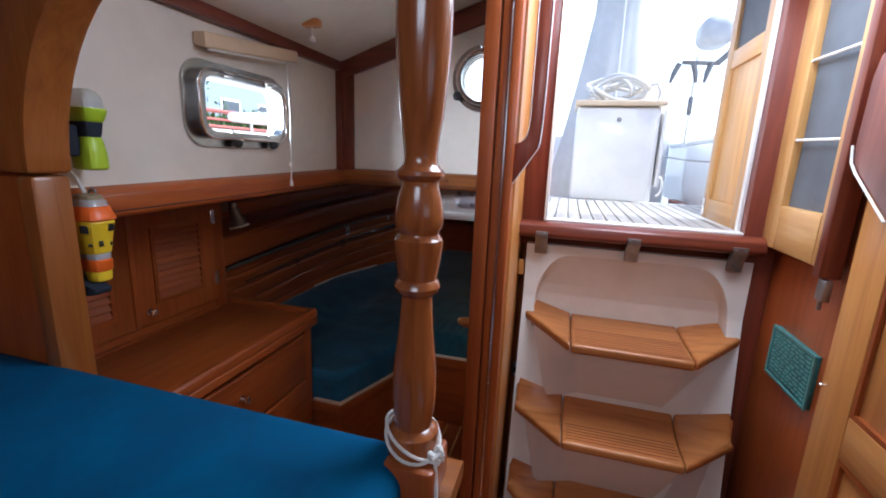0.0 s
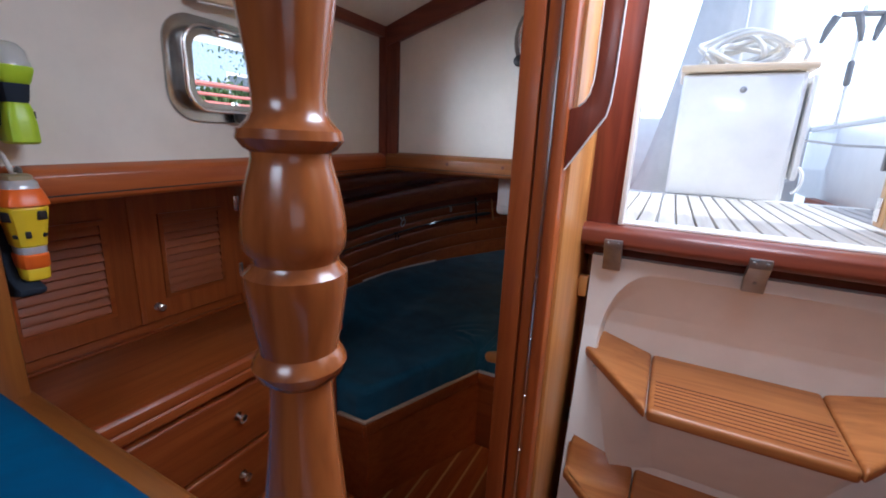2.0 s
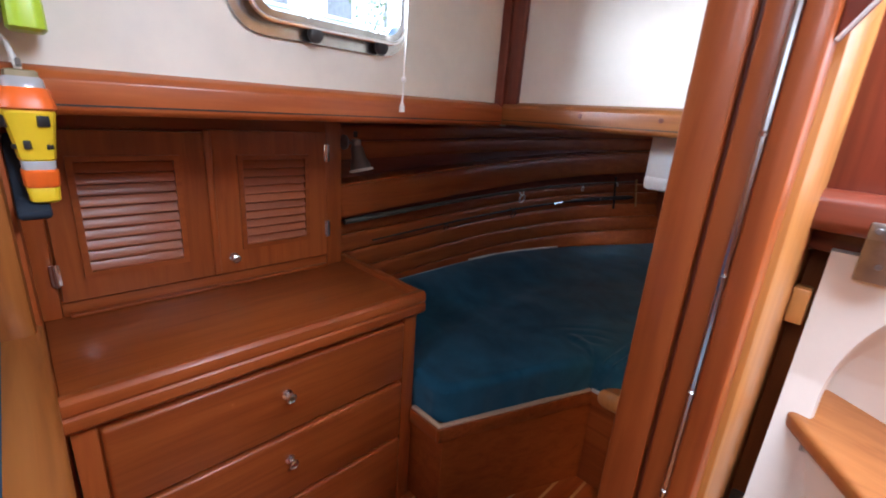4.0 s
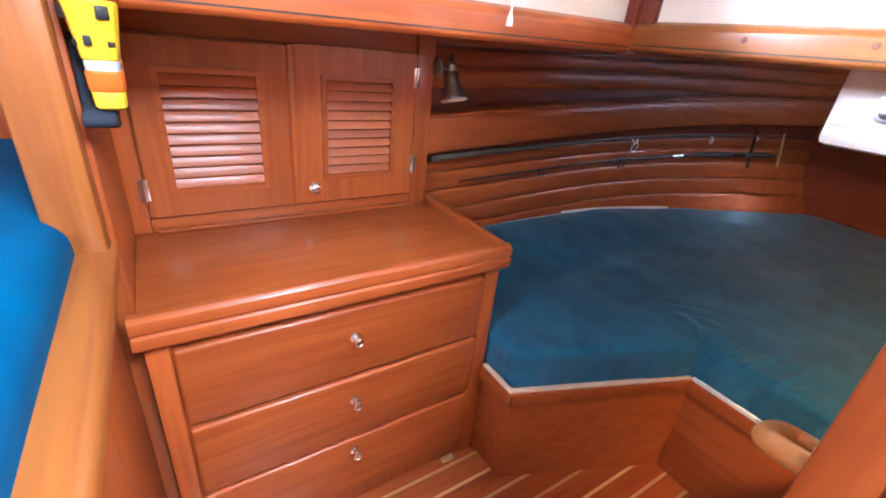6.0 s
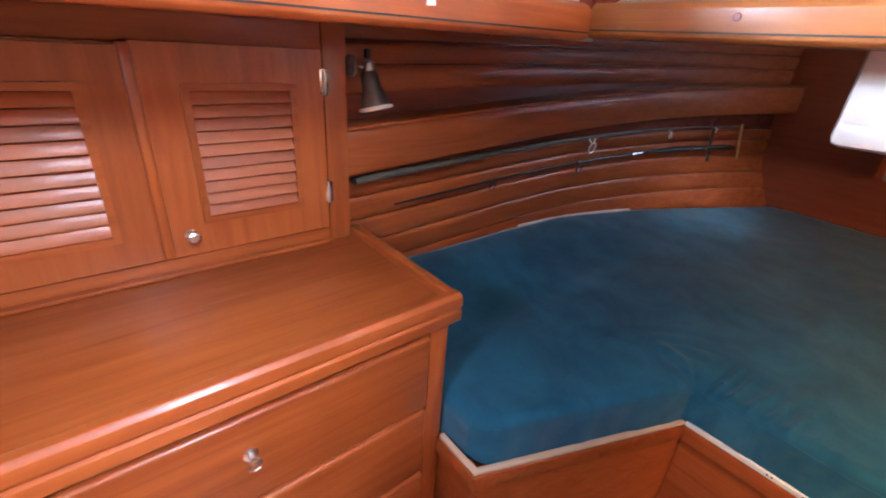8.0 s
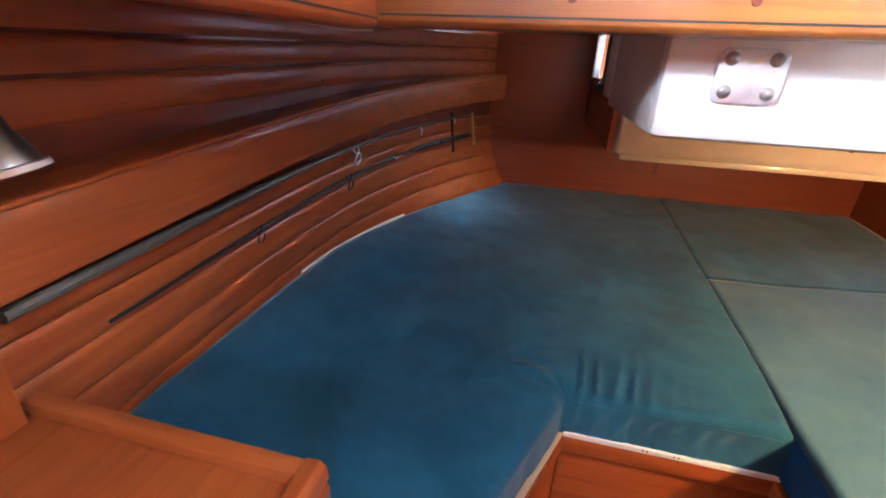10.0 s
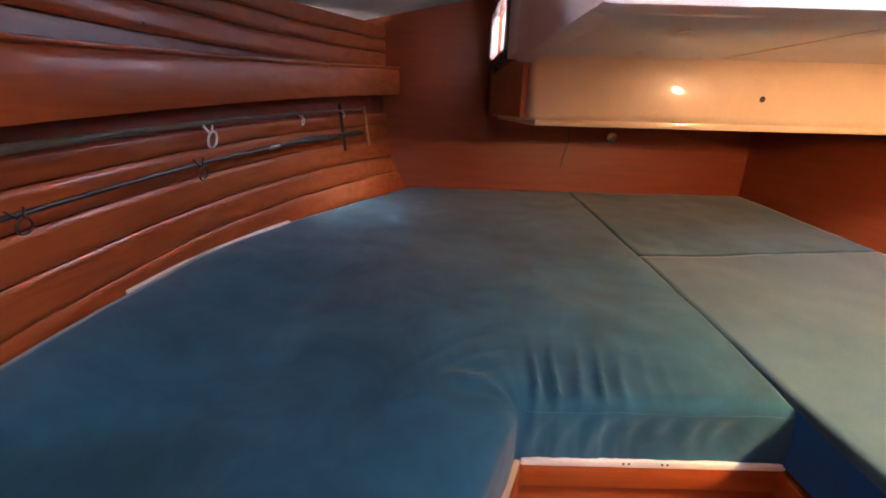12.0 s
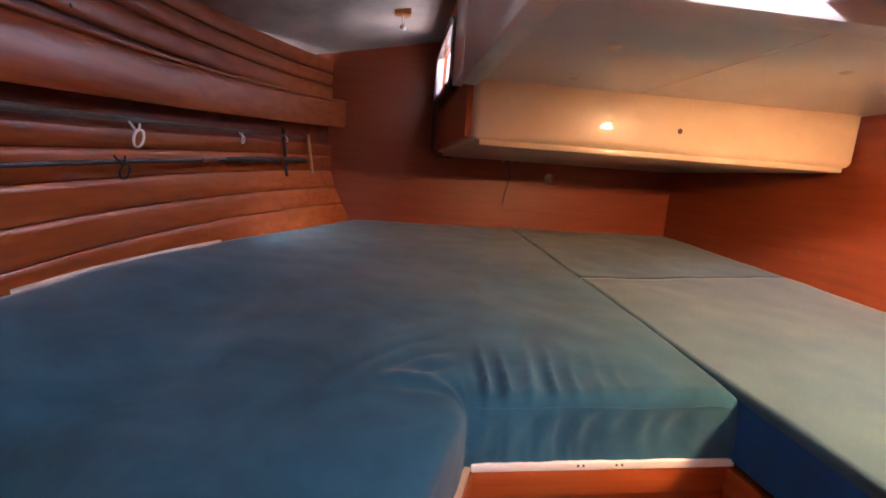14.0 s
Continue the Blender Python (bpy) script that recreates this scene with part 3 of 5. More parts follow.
def starboard_edge(x, y):
    return min(0.030 + 1.2 * seg_distance(x, y, side), 0.036 + abs(y - joint(x)) * 1.5)


xs = [-0.1035 + 1.0555 * k / 50 for k in range(51)]
mat = thing("starboard_mattress", (0.4, 2.8, 0.487), "sun-faded blue velour mattress, lamp sheen painted into its top, bright blue side", "mattress")
part("cover", mattress_top([[(x, 2.09 + (joint(x) - 2.09) * k / 70) for x in xs] for k in range(71)], 0.15, starboard_edge), faded, mat).data.set_sharp_from_angle(angle=radians(120))
# Same cover; this brighter blue carries the light falling on its side.
part("side_panel", sheet([[(-0.1135 + 0.001 * noise.noise((y * 5, k, 2)) + 0.003 * (k / 6) ** 4, y, 0.49 + (bed_z(y) - 0.016 - 0.49) * k / 6) for y in [2.1 + 1.36 * j / 30 for j in range(31)]] for k in range(7)]), cloth("lit_blue_side", (0.006, 0.085, 0.30), (0.004, 0.06, 0.22), sheen=0.1), mat, "side panel of the cover, its light painted in as brighter blue")
mat = thing("aft_cushion", (0.4, 4.0, 0.487), "teal-blue velour cushion at the foot of the berth", "mattress")
part("cover", mattress_top([[(x, joint(x) + 0.004 + (4.54 - joint(x) - 0.004) * k / 50) for x in xs] for k in range(51)], 0.15, starboard_edge), blue, mat).data.set_sharp_from_angle(angle=radians(120))

for x in (-0.465, -0.453, -0.380, -0.368):
    part("screw_hole", lathe([(0.0028, 0), (0.0028, 0.001), (0, 0.001)], (x, 2.6452, 0.487), Vector((0, -1, 0)).to_track_quat("Z", "Y"), 8), black, bpy.data.objects["white_strip"])

# ---- chest of drawers and cupboard ----
knob_turn = Vector((1, 0, 0)).to_track_quat("Z", "Y")
KNOB = [(0.016, 0.0), (0.016, 0.003), (0.007, 0.005), (0.006, 0.018), (0.012, 0.022), (0.016, 0.028), (0.015, 0.033), (0.010, 0.036), (0.009, 0.0345), (0.0, 0.0345)]
chest = thing("chest_of_drawers", (-1.4, 1.5, 0), "built-in varnished mahogany chest with three drawers", "chest of drawers")
part("body", box(-1.66, -1.145, 1.005, 2.005, 0.0, 0.90, 0.004), wood_z, chest)
part("top", box(-1.68, -1.12, 1.002, 2.012, 0.895, 0.93, 0.003), wood_y, chest)
nose = [(-1.15, 0.866), (-1.118, 0.866), (-1.106, 0.878), (-1.106, 0.905), (-1.112, 0.912), (-1.106, 0.920), (-1.108, 0.945), (-1.118, 0.955), (-1.140, 0.953), (-1.15, 0.94)]
part("front_moulding", prism(nose, "y", 0.99, 2.02, 0.002), wood_y, chest)
part("side_fiddle", box(-1.655, -1.115, 1.988, 2.02, 0.91, 0.953, 0.008), wood_x, chest)
part("stile", box(-1.15, -1.135, 1.005, 1.05, 0.0, 0.868, 0.002), wood_z, chest)
part("stile", box(-1.15, -1.135, 1.945, 2.003, 0.0, 0.868, 0.002), wood_z, chest)
for n, (z0, z1) in enumerate(((0.61, 0.845), (0.352, 0.596), (0.095, 0.338))):
    d = part("drawer", box(-1.16, -1.122, 1.055 + 0.0, 1.938, z0, z1, 0.011, seg=3), wood_y, chest)
    part("knob", lathe(KNOB, (-1.124, 1.487, (0.748, 0.508, 0.288)[n]), knob_turn, 20), chrome, d, "polished metal knob")

cupboard = thing("wall_cupboard", (-1.65, 1.5, 0.93), "mahogany cupboard with two louvred doors", "cupboard")
part("frame", box(-1.66, -1.635, 1.0, 1.975, 0.93, 1.60, 0), wood_z, cupboard)
part("stile", box(-1.66, -1.615, 1.905, 1.975, 0.93, 1.60, 0.004), wood_z, cupboard)
part("stile", box(-1.66, -1.615, 1.0, 1.045, 0.93, 1.60, 0.004), wood_z, cupboard)
part("bottom_rail", box(-1.66, -1.618, 1.045, 1.905, 0.93, 0.975, 0.004), wood_y, cupboard)
part("ledge", box(-1.63, -1.598, 1.06, 1.90, 0.930, 0.942, 0.004), wood_y, cupboard)
part("top_rail", box(-1.66, -1.618, 1.045, 1.905, 1.475, 1.60, 0.004), wood_y, cupboard)


slat_wood = wood("slat_mahogany", *MAHOGANY, "y", rough=0.5, coat=0.12)


def louvre_door(y0, y1, z0, z1, ly0, ly1, lz0, lz1, count):
    door = part("door", ring_plate([(y0, z0), (y1, z0), (y1, z1), (y0, z1)], [(ly0, lz0), (ly1, lz0), (ly1, lz1), (ly0, lz1)], "x", -1.632, -1.604), wood_z, cupboard, smooth=False)
    part("louvre_frame", ring_plate([(ly0 - 0.006, lz0 - 0.006), (ly1 + 0.006, lz0 - 0.006), (ly1 + 0.006, lz1 + 0.006), (ly0 - 0.006, lz1 + 0.006)], [(ly0 + 0.010, lz0 + 0.010), (ly1 - 0.010, lz0 + 0.010), (ly1 - 0.010, lz1 - 0.010), (ly0 + 0.010, lz1 - 0.010)], "x", -1.628, -1.597), wood_y, door, smooth=False)
    step = (lz1 - lz0 - 0.02) / count
    for k in range(count):
        z = lz0 + 0.012 + step * k
        part("slat", prism([(-1.597, z), (-1.597, z + 0.003), (-1.6105, z + step - 0.005), (-1.618, z + step - 0.005), (-1.606, z)], "y", ly0 + 0.008, ly1 - 0.008, 0), slat_wood, door)
    return door


left = louvre_door(1.052, 1.462, 0.982, 1.47, 1.116, 1.378, 1.055, 1.394, 10)
right = louvre_door(1.470, 1.898, 0.982, 1.48, 1.565, 1.815, 1.068, 1.392, 10)
part("overlap_bead", box(-1.615, -1.596, 1.458, 1.482, 0.982, 1.48, 0.008), wood_z, right)
part("knob", lathe(KNOB, (-1.604, 1.525, 1.038), knob_turn, 20), chrome, right, "polished metal knob")
for door, y, zs in ((right, 1.902, (1.095, 1.402)), (left, 1.046, (1.066, 1.40))):
    for z in zs:
        part("hinge", tube([(-1.603, y, z - 0.034), (-1.603, y, z + 0.034)], 0.006, 10, box(-1.612, -1.6035, y - 0.012, y + 0.012, z - 0.032, z + 0.032, 0.001)), chrome, door, "polished butt hinge")

tag = thing("brass_stop", (-1.12, 1.886, 0.0), "small pale metal stop on the cabin sole", "stop")
part("plate", box(-1.135, -1.118, 1.862, 1.912, -0.004, 0.016, 0.003), plain("pale_brass", (0.72, 0.62, 0.45), 0.35, 0.6), tag)

# ---- pillar ----
PX, PY = -0.189, 0.902
pillar = thing("turned_pillar", (PX, PY, 1.095), "glossy turned mahogany pillar on the partition end", "pillar")
profile = [(0.046, 1.160), (0.046, 1.222), (0.040, 1.229), (0.033, 1.233), (0.0335, 1.240), (0.0375, 1.263), (0.0395, 1.301), (0.0385, 1.34), (0.0350, 1.38), (0.0300, 1.43), (0.0270, 1.475), (0.0262, 1.492), (0.0300, 1.497), (0.0365, 1.502), (0.0395, 1.511), (0.0365, 1.519), (0.0325, 1.524), (0.0335, 1.532), (0.0365, 1.55), (0.0400, 1.576), (0.0412, 1.588), (0.0408, 1.596), (0.0355, 1.602), (0.0340, 1.606), (0.0352, 1.611), (0.0395, 1.617), (0.0410, 1.630), (0.0398, 1.645), (0.0358, 1.668), (0.0312, 1.685), (0.0298, 1.691), (0.0300, 1.696), (0.0345, 1.699), (0.0395, 1.706), (0.0385, 1.713), (0.0320, 1.719), (0.0275, 1.726), (0.0268, 1.738), (0.0285, 1.76), (0.0352, 1.81), (0.0405, 1.865), (0.0430, 1.915), (0.0428, 1.985), (0.0400, 2.05), (0.0340, 2.12), (0.0290, 2.16), (0.0400, 2.17), (0.0420, 2.185), (0.0420, 2.58)]
gloss_wood = wood("pillar_mahogany", (0.33, 0.110, 0.029), (0.25, 0.075, 0.018), (0.16, 0.041, 0.010), "z", rough=0.24, coat=0.6)
part("shaft", lathe([(r * 1.06, h) for r, h in profile], (PX, PY, 0), None, 48), gloss_wood, pillar)
part("base", prism(rounded(PX - 0.058, PX + 0.058, PY - 0.058, PY + 0.058, 0.012, 3), "z", 1.096, 1.172, 0.006), wood_z, pillar)
part("lower_post", box(PX - 0.055, PX + 0.055, PY - 0.05, PY + 0.05, 0.0, 1.054, 0.008), wood_z, pillar)

cord = thing("tied_cord", (PX, PY, 1.16), "frayed white cord knotted round the pillar base", "cord")
turns = [k * 2 * math.pi / 24 for k in range(24)]
part("loop", tube([(PX + 0.052 * math.cos(a), PY + 0.052 * math.sin(a), 1.208 - 0.032 * math.cos(a)) for a in turns], 0.0032, 8, closed=True), white_cord, cord)
part("loop", tube([(PX + 0.053 * math.cos(a), PY + 0.053 * math.sin(a), 1.206 - 0.026 * math.cos(a + 0.9)) for a in turns], 0.0032, 8, closed=True), white_cord, cord)
bm = bmesh.new()
for k in range(5):
    a = k * 1.3
    tube([(PX + 0.052 + 0.014 * math.cos(a + b), PY - 0.020 + 0.012 * math.sin(a + b), 1.188 + 0.012 * math.sin(2 * b + a)) for b in (0, 1.0, 2.0, 3.0, 4.2)], 0.005, 7, bm)
part("knot", bm, white_cord, cord)
part("tail", tube([(PX + 0.055, PY - 0.03, 1.185), (PX + 0.062, PY - 0.04, 1.12), (PX + 0.058, PY - 0.035, 1.02), (PX + 0.062, PY - 0.04, 0.85)], 0.004, 7), white_cord, cord)

# ---- settee backrest cushion ----
settee = thing("settee_backrest", (-1.0, 0.7, 0.5), "bright blue velour settee backrest against the partition", "cushion")
bm = box(-1.86, -0.19, 0.50, 0.94, 0.5, 1.175, 0.055, seg=6)
part("cover", bm, bright_blue, settee)

# ---- ladder ----
ladder = thing("companionway_ladder", (0.32, 1.7, 0), "white moulded companionway ladder with teak treads", "ladder")


def ladder_y(z):
    return 1.895 - max(0.0, 1.2 - z) * 0.16


def panel_row(z):
    """One level of the moulded panel: flat at its sides, pressed in behind the top tread."""
    s = max(0.0, min(1.0, (z - 1.17) / 0.215))
    half = 0.345 - 0.135 * (1 - math.sqrt(1 - s * s))
    deep = 0.0 if z < 1.085 else 0.098 * max(0.0, (1.382 - z) / 0.297) ** 0.8
    y = ladder_y(z)
    lip = 0.008 + 0.10 * s * s
    cut = [half, half - 0.004, half - 0.25 * lip, half - 0.6 * lip, half - lip]
    sink = [0, 0.12, 0.55, 0.88, 1.0]
    side = [(0.39, 0), (half + 0.006, 0)] + list(zip(cut, sink))
    row = [(0.315 - w, y + deep * k, z) for w, k in side] + [(0.315, y + deep, z)]
    return row + [(0.315 + w, y + deep * k, z) for w, k in reversed(side)]


zs = [1.08 * k / 20 for k in range(21)] + [1.086] + [1.09 + 0.292 * k / 60 for k in range(61)] + [1.39, 1.415]
bm = sheet([panel_row(z) for z in zs])
rim = [e for e in bm.edges if e.is_boundary]
made = bmesh.ops.extrude_edge_only(bm, edges=rim)["geom"]
for v in made:
    if isinstance(v, bmesh.types.BMVert):
        v.co.y += 0.03
part("panel", bm, pinkish, ladder)


def tread_outline(z, inset=0.0, depth=1.0):
    lean = (1.11 - z) * 0.22
    wing, nose = 1.905 - lean, 1.672 - lean
    nose = wing - (wing - nose) * depth
    back = 2.0 if z > 1 else 1.93
    return [(-0.062 + inset, wing + 0.012), (-0.058 + inset, wing - 0.012), (0.120 + inset * 0.6, nose + inset * 0.6), (0.518 - inset * 0.6, nose + inset * 0.6), (0.700 - inset, wing - 0.012), (0.704 - inset, wing + 0.012), (0.655 - inset * 0.5, back), (-0.02 + inset * 0.5, back)]


def loft(lower, z0, upper, z1):
    bm = bmesh.new()
    a = [bm.verts.new((*p, z0)) for p in lower]
    b = [bm.verts.new((*p, z1)) for p in upper]
    bm.faces.new(a[::-1])
    bm.faces.new(b)
    for i in range(len(a)):
        j = (i + 1) % len(a)
        bm.faces.new((a[i], a[j], b[j], b[i]))
    bmesh.ops.bevel(bm, geom=bm.edges[:], offset=0.012, segments=3, profile=0.5, affect="EDGES")
    return bm


def tread_piece(corners, level, thick=0.034, n=10):
    """One board of a tread between four corners, dished up towards the panel behind it."""
    def at(u, v, down):
        a, b, c, d = corners
        x = (a[0] * (1 - u) + b[0] * u) * (1 - v) + (d[0] * (1 - u) + c[0] * u) * v
        y = (a[1] * (1 - u) + b[1] * u) * (1 - v) + (d[1] * (1 - u) + c[1] * u) * v
        return x, y, level(x, v) - down
    bm = bmesh.new()
    top = [[bm.verts.new(at(i / n, j / n, 0)) for i in range(n + 1)] for j in range(n + 1)]
    low = [[bm.verts.new(at(i / n, j / n, thick)) for i in range(n + 1)] for j in range(n + 1)]
    for j in range(n):
        for i in range(n):
            bm.faces.new((top[j][i], top[j][i + 1], top[j + 1][i + 1], top[j + 1][i]))
            bm.faces.new((low[j][i], low[j + 1][i], low[j + 1][i + 1], low[j][i + 1]))
    rim = [(0, i) for i in range(n)] + [(j, n) for j in range(n)] + [(n, n - i) for i in range(n)] + [(n - j, 0) for j in range(n)]
    for p, q in zip(rim, rim[1:] + rim[:1]):
        bm.faces.new((top[q[0]][q[1]], top[p[0]][p[1]], low[p[0]][p[1]], low[q[0]][q[1]]))
    bmesh.ops.recalc_face_normals(bm, faces=bm.faces)
    bmesh.ops.bevel(bm, geom=[e for e in bm.edges if e.calc_face_angle(0) > 0.9], offset=0.010, segments=3, profile=0.5, affect="EDGES")
    return bm


for z in (1.11, 0.775, 0.44):
    part("riser", loft(tread_outline(z - 0.32, 0.10, 0.10), z - 0.32, tread_outline(z, 0.022), z - 0.022), pinkish, ladder)
    lean = (1.11 - z) * 0.22
    nose, high = 1.676 - lean, z > 1
    back = 1.992 if high else ladder_y(z) + 0.012
    tip = 1.890 if high else back - 0.008
    ends = back - 0.02 if high else back

    def level(x, v, z=z, high=high):
        wing = max(0.0, (0.12 - x) / 0.18, (x - 0.518) / 0.19)
        if high:
            return z + 0.030 * wing + (0.012 + 0.03 * wing) * v * v
        lift = max(0.0, (v - 0.45) / 0.55)
        return z + (0.052 + 0.046 * wing) * lift * lift

    front_tip = tip if high else back - 0.05
    boards = ([(-0.064, front_tip), (0.1185, nose), (0.1185, back), (-0.030 if high else -0.064, ends)],
              [(0.1215, nose), (0.5165, nose), (0.5165, back), (0.1215, back)],
              [(0.5195, nose), (0.712, front_tip), (0.690 if high else 0.712, ends), (0.5195, back)])
    for k, corners in enumerate(boards):
        t = part("tread", tread_piece(corners, level), tread_wood, ladder, "worn teak tread with grip grooves")
        if k == 1:
            for g in range(8 if high else 6):
                y = nose + 0.026 + 0.017 * g
                lift = level(0.3, (y - nose) / (back - nose))
                part("groove", box(0.135, 0.503, y, y + 0.004, lift - 0.004, lift + 0.0008, 0), red_x, t, smooth=False)
for n, x in enumerate((-0.020, 0.305, 0.640)):
    b = part("bracket", prism([(1.838, 1.474), (1.841, 1.450), (1.860, 1.424), (1.870, 1.384), (1.885, 1.384), (1.884, 1.424), (1.850, 1.474)], "x", x - 0.023, x + 0.023, 0.002), steel, ladder, "worn steel hanging bracket")
    for dx, z in ((-0.013, 1.463), (0.013, 1.463), (0.0, 1.410)):
        part("screw", lathe([(0.005, 0), (0.004, 0.002), (0, 0.002)], (x + dx, 1.8385 if z > 1.42 else 1.864, z), Vector((0, -1, 0)).to_track_quat("Z", "Y"), 10), steel, b)

block = thing("timber_block", (-0.10, 1.92, 1.285), "small honey-coloured timber block under the companionway sill", "block")
part("body", box(-0.104, -0.080, 1.895, 1.932, 1.283, 1.345, 0.004), honey_z, block)
socket = thing("grey_socket", (-0.10, 2.04, 0.77), "small grey socket on the panel behind the ladder", "socket")
part("plate", prism(rounded(-0.104, -0.070, 0.766, 0.832, 0.008, 3), "y", 2.028, 2.040, 0.002), steel, socket)
part("cap", lathe([(0.013, 0), (0.013, 0.010), (0.009, 0.014), (0, 0.014)], (-0.088, 2.028, 0.80), Vector((0, -1, 0)).to_track_quat("Z", "Y"), 16), black, socket, "dark round cap")

# ---- folded door and post beside the ladder ----
post = thing("door_post", (-0.17, 1.57, 0), "mahogany door post with a piano hinge", "door post")
part("jamb", box(-0.226, -0.178, 1.560, 1.64, 0.0, 2.60, 0.005), wood_z, post)
part("groove", box(-0.178, -0.172, 1.575, 1.64, 0.0, 2.60, 0), red_z, post)
part("stop", box(-0.172, -0.1475, 1.558, 1.64, 0.0, 2.60, 0.003), wood_z, post)
hinge = part("piano_hinge", box(-0.1470, -0.1400, 1.553, 1.60, 0.0, 2.60, 0.002), chrome, post, "long steel piano hinge")
for k in range(17):
    z = 0.08 + 0.15 * k
    part("knuckle", tube([(-0.1435, 1.553, z), (-0.1435, 1.553, z + 0.145)], 0.0042, 8), chrome, hinge)
part("leaf", box(-0.1395, -0.1125, 1.548, 1.60, 0.0, 2.60, 0.005), wood_z, post)
path = [(-0.220, 1.625, 1.165), (-0.255, 1.628, 1.160), (-0.272, 1.640, 1.152), (-0.278, 1.70, 1.125), (-0.275, 1.755, 1.098), (-0.258, 1.768, 1.092), (-0.215, 1.772, 1.09)]
part("grab_handle", tube(eased(eased(path)), 0.014, 18), honey_y, post, "honey-coloured wooden grab handle")

# carved frame of the folding companionway leaf
leaf = thing("companion_leaf", (-0.09, 1.72, 1.66), "dark red companionway leaf with a rounded cut-out", "door")
shape = [(-0.112, 1.662), (-0.043, 1.770), (-0.038, 1.795), (-0.035, 1.85), (-0.033, 2.0), (-0.032, 2.58)]
slot = [(-0.070, 2.58), (-0.070, 1.865), (-0.0715, 1.835), (-0.0765, 1.811), (-0.084, 1.797), (-0.095, 1.788), (-0.112, 1.784)]
part("frame", prism(shape + slot, "y", 1.563, 1.592, 0.0025), red_z, leaf)
part("edge_bead", tube([(x + 0.0015, 1.563, z) for x, z in shape], 0.0022, 6), gelcoat, leaf, "thin white edge bead")
part("edge_bead", tube([(x - 0.0012, 1.564, z) for x, z in slot[:6]], 0.0016, 6), gelcoat, leaf, "thin white edge bead")

# ---- netted leaf on the passage side ----
net = thing("mesh_door", (0.74, 1.75, 1.48), "honey-coloured door leaf with grey insect mesh, folded open", "door")
mesh_grey = plain("grey_mesh", (0.13, 0.145, 0.165), 0.6, spots=0.25, scale=6, relief=0.5, fine=1200)
part("stile", box(0.715, 0.748, 1.815, 1.905, 1.485, 2.60, 0.006), daylit_z, net)
part("stile", box(0.715, 0.748, 1.535, 1.580, 1.485, 2.60, 0.006), daylit_z, net)
part("edge_strip", box(0.700, 0.752, 1.500, 1.5345, 1.465, 2.60, 0.006), red_z, net, "dark red edge strip")
part("bottom_rail", box(0.7145, 0.7485, 1.580, 1.815, 1.485, 1.625, 0.006), daylit_y, net)
xs = [1.578 + 0.24 * k / 20 for k in range(21)]
rows = [[(0.737 + 0.004 * noise.noise((y * 9, z * 3, 2)), y, z) for y in xs] for z in [1.622 + 0.95 * k / 40 for k in range(41)]]
part("mesh", sheet(rows), mesh_grey, net, "slack grey insect mesh")
for z in (1.825, 2.055, 2.30):
    part("rod", tube([(0.722, 1.575, z - 0.004), (0.722, 1.82, z + 0.003)], 0.0045, 8), gelcoat, net, "thin white rod")
catch = part("catch", box(0.715, 0.735, 1.495, 1.530, 1.405, 1.462, 0.003), steel, net, "small steel barrel bolt")
part("bolt", tube([(0.722, 1.512, 1.38), (0.722, 1.512, 1.44)], 0.006, 8), steel, catch)

piece = thing("rounded_bracket", (0.71, 1.40, 1.68), "dark red rounded timber bracket on the passage side", "bracket")
shape = [(1.465, 1.80), (1.455, 1.76), (1.43, 1.735), (1.30, 1.64), (1.27, 1.64), (1.27, 2.0), (1.445, 2.0), (1.46, 1.95)]
part("body", prism(shape, "x", 0.692, 0.722, 0.008), red_z, piece)
part("bead", tube([(0.690, y, z) for y, z in shape[:4]], 0.003, 6), gelcoat, piece)
part("arm", box(0.722, 0.764, 1.30, 1.44, 1.72, 1.95, 0.004), red_z, piece)

# plaque
plaque = thing("green_plaque", (0.76, 1.64, 1.16), "verdigris-green cast plaque with raised lettering rows", "plaque")
verdigris = plain("verdigris", (0.06, 0.24, 0.24), 0.5, 0.3, spots=0.3, scale=40, relief=0.3)
pale_verd = plain("pale_verdigris", (0.14, 0.38, 0.36), 0.45, 0.3, spots=0.2, scale=40)
part("plate", box(0.752, 0.766, 1.525, 1.770, 1.082, 1.243, 0.003), verdigris, plaque)
part("rim", ring_plate([(1.523, 1.080), (1.772, 1.080), (1.772, 1.245), (1.523, 1.245)], [(1.532, 1.088), (1.763, 1.088), (1.763, 1.237), (1.532, 1.237)], "x", 0.7475, 0.7525), pale_verd, plaque, smooth=False)
random.seed(4)
for k in range(11):
    z = 1.097 + 0.0125 * k
    y = 1.540
    while y < 1.745:
        w = random.uniform(0.012, 0.035)
        part("letter_bar", box(0.7490, 0.7530, y, min(y + w, 1.755), z, z + 0.006, 0), pale_verd, plaque, smooth=False)
        y += w + 0.006

# panelled door forward of the passage side
pdoor = thing("panelled_door", (0.75, 1.1, 0), "honey-coloured panelled cabin door, closed", "door")
part("stile", box(0.735, 0.764, 1.330, 1.452, 0.02, 2.3, 0.005), honey_z, pdoor)
part("stile", box(0.735, 0.764, 0.62, 0.74, 0.02, 2.3, 0.005), honey_z, pdoor)
part("rail", box(0.7355, 0.7635, 0.74, 1.330, 1.07, 1.18, 0.005), honey_y, pdoor)
part("rail", box(0.7355, 0.7635, 0.74, 1.330, 0.02, 0.20, 0.005), honey_y, pdoor)
part("rail", box(0.7355, 0.7635, 0.74, 1.330, 2.15, 2.3, 0.005), honey_y, pdoor)
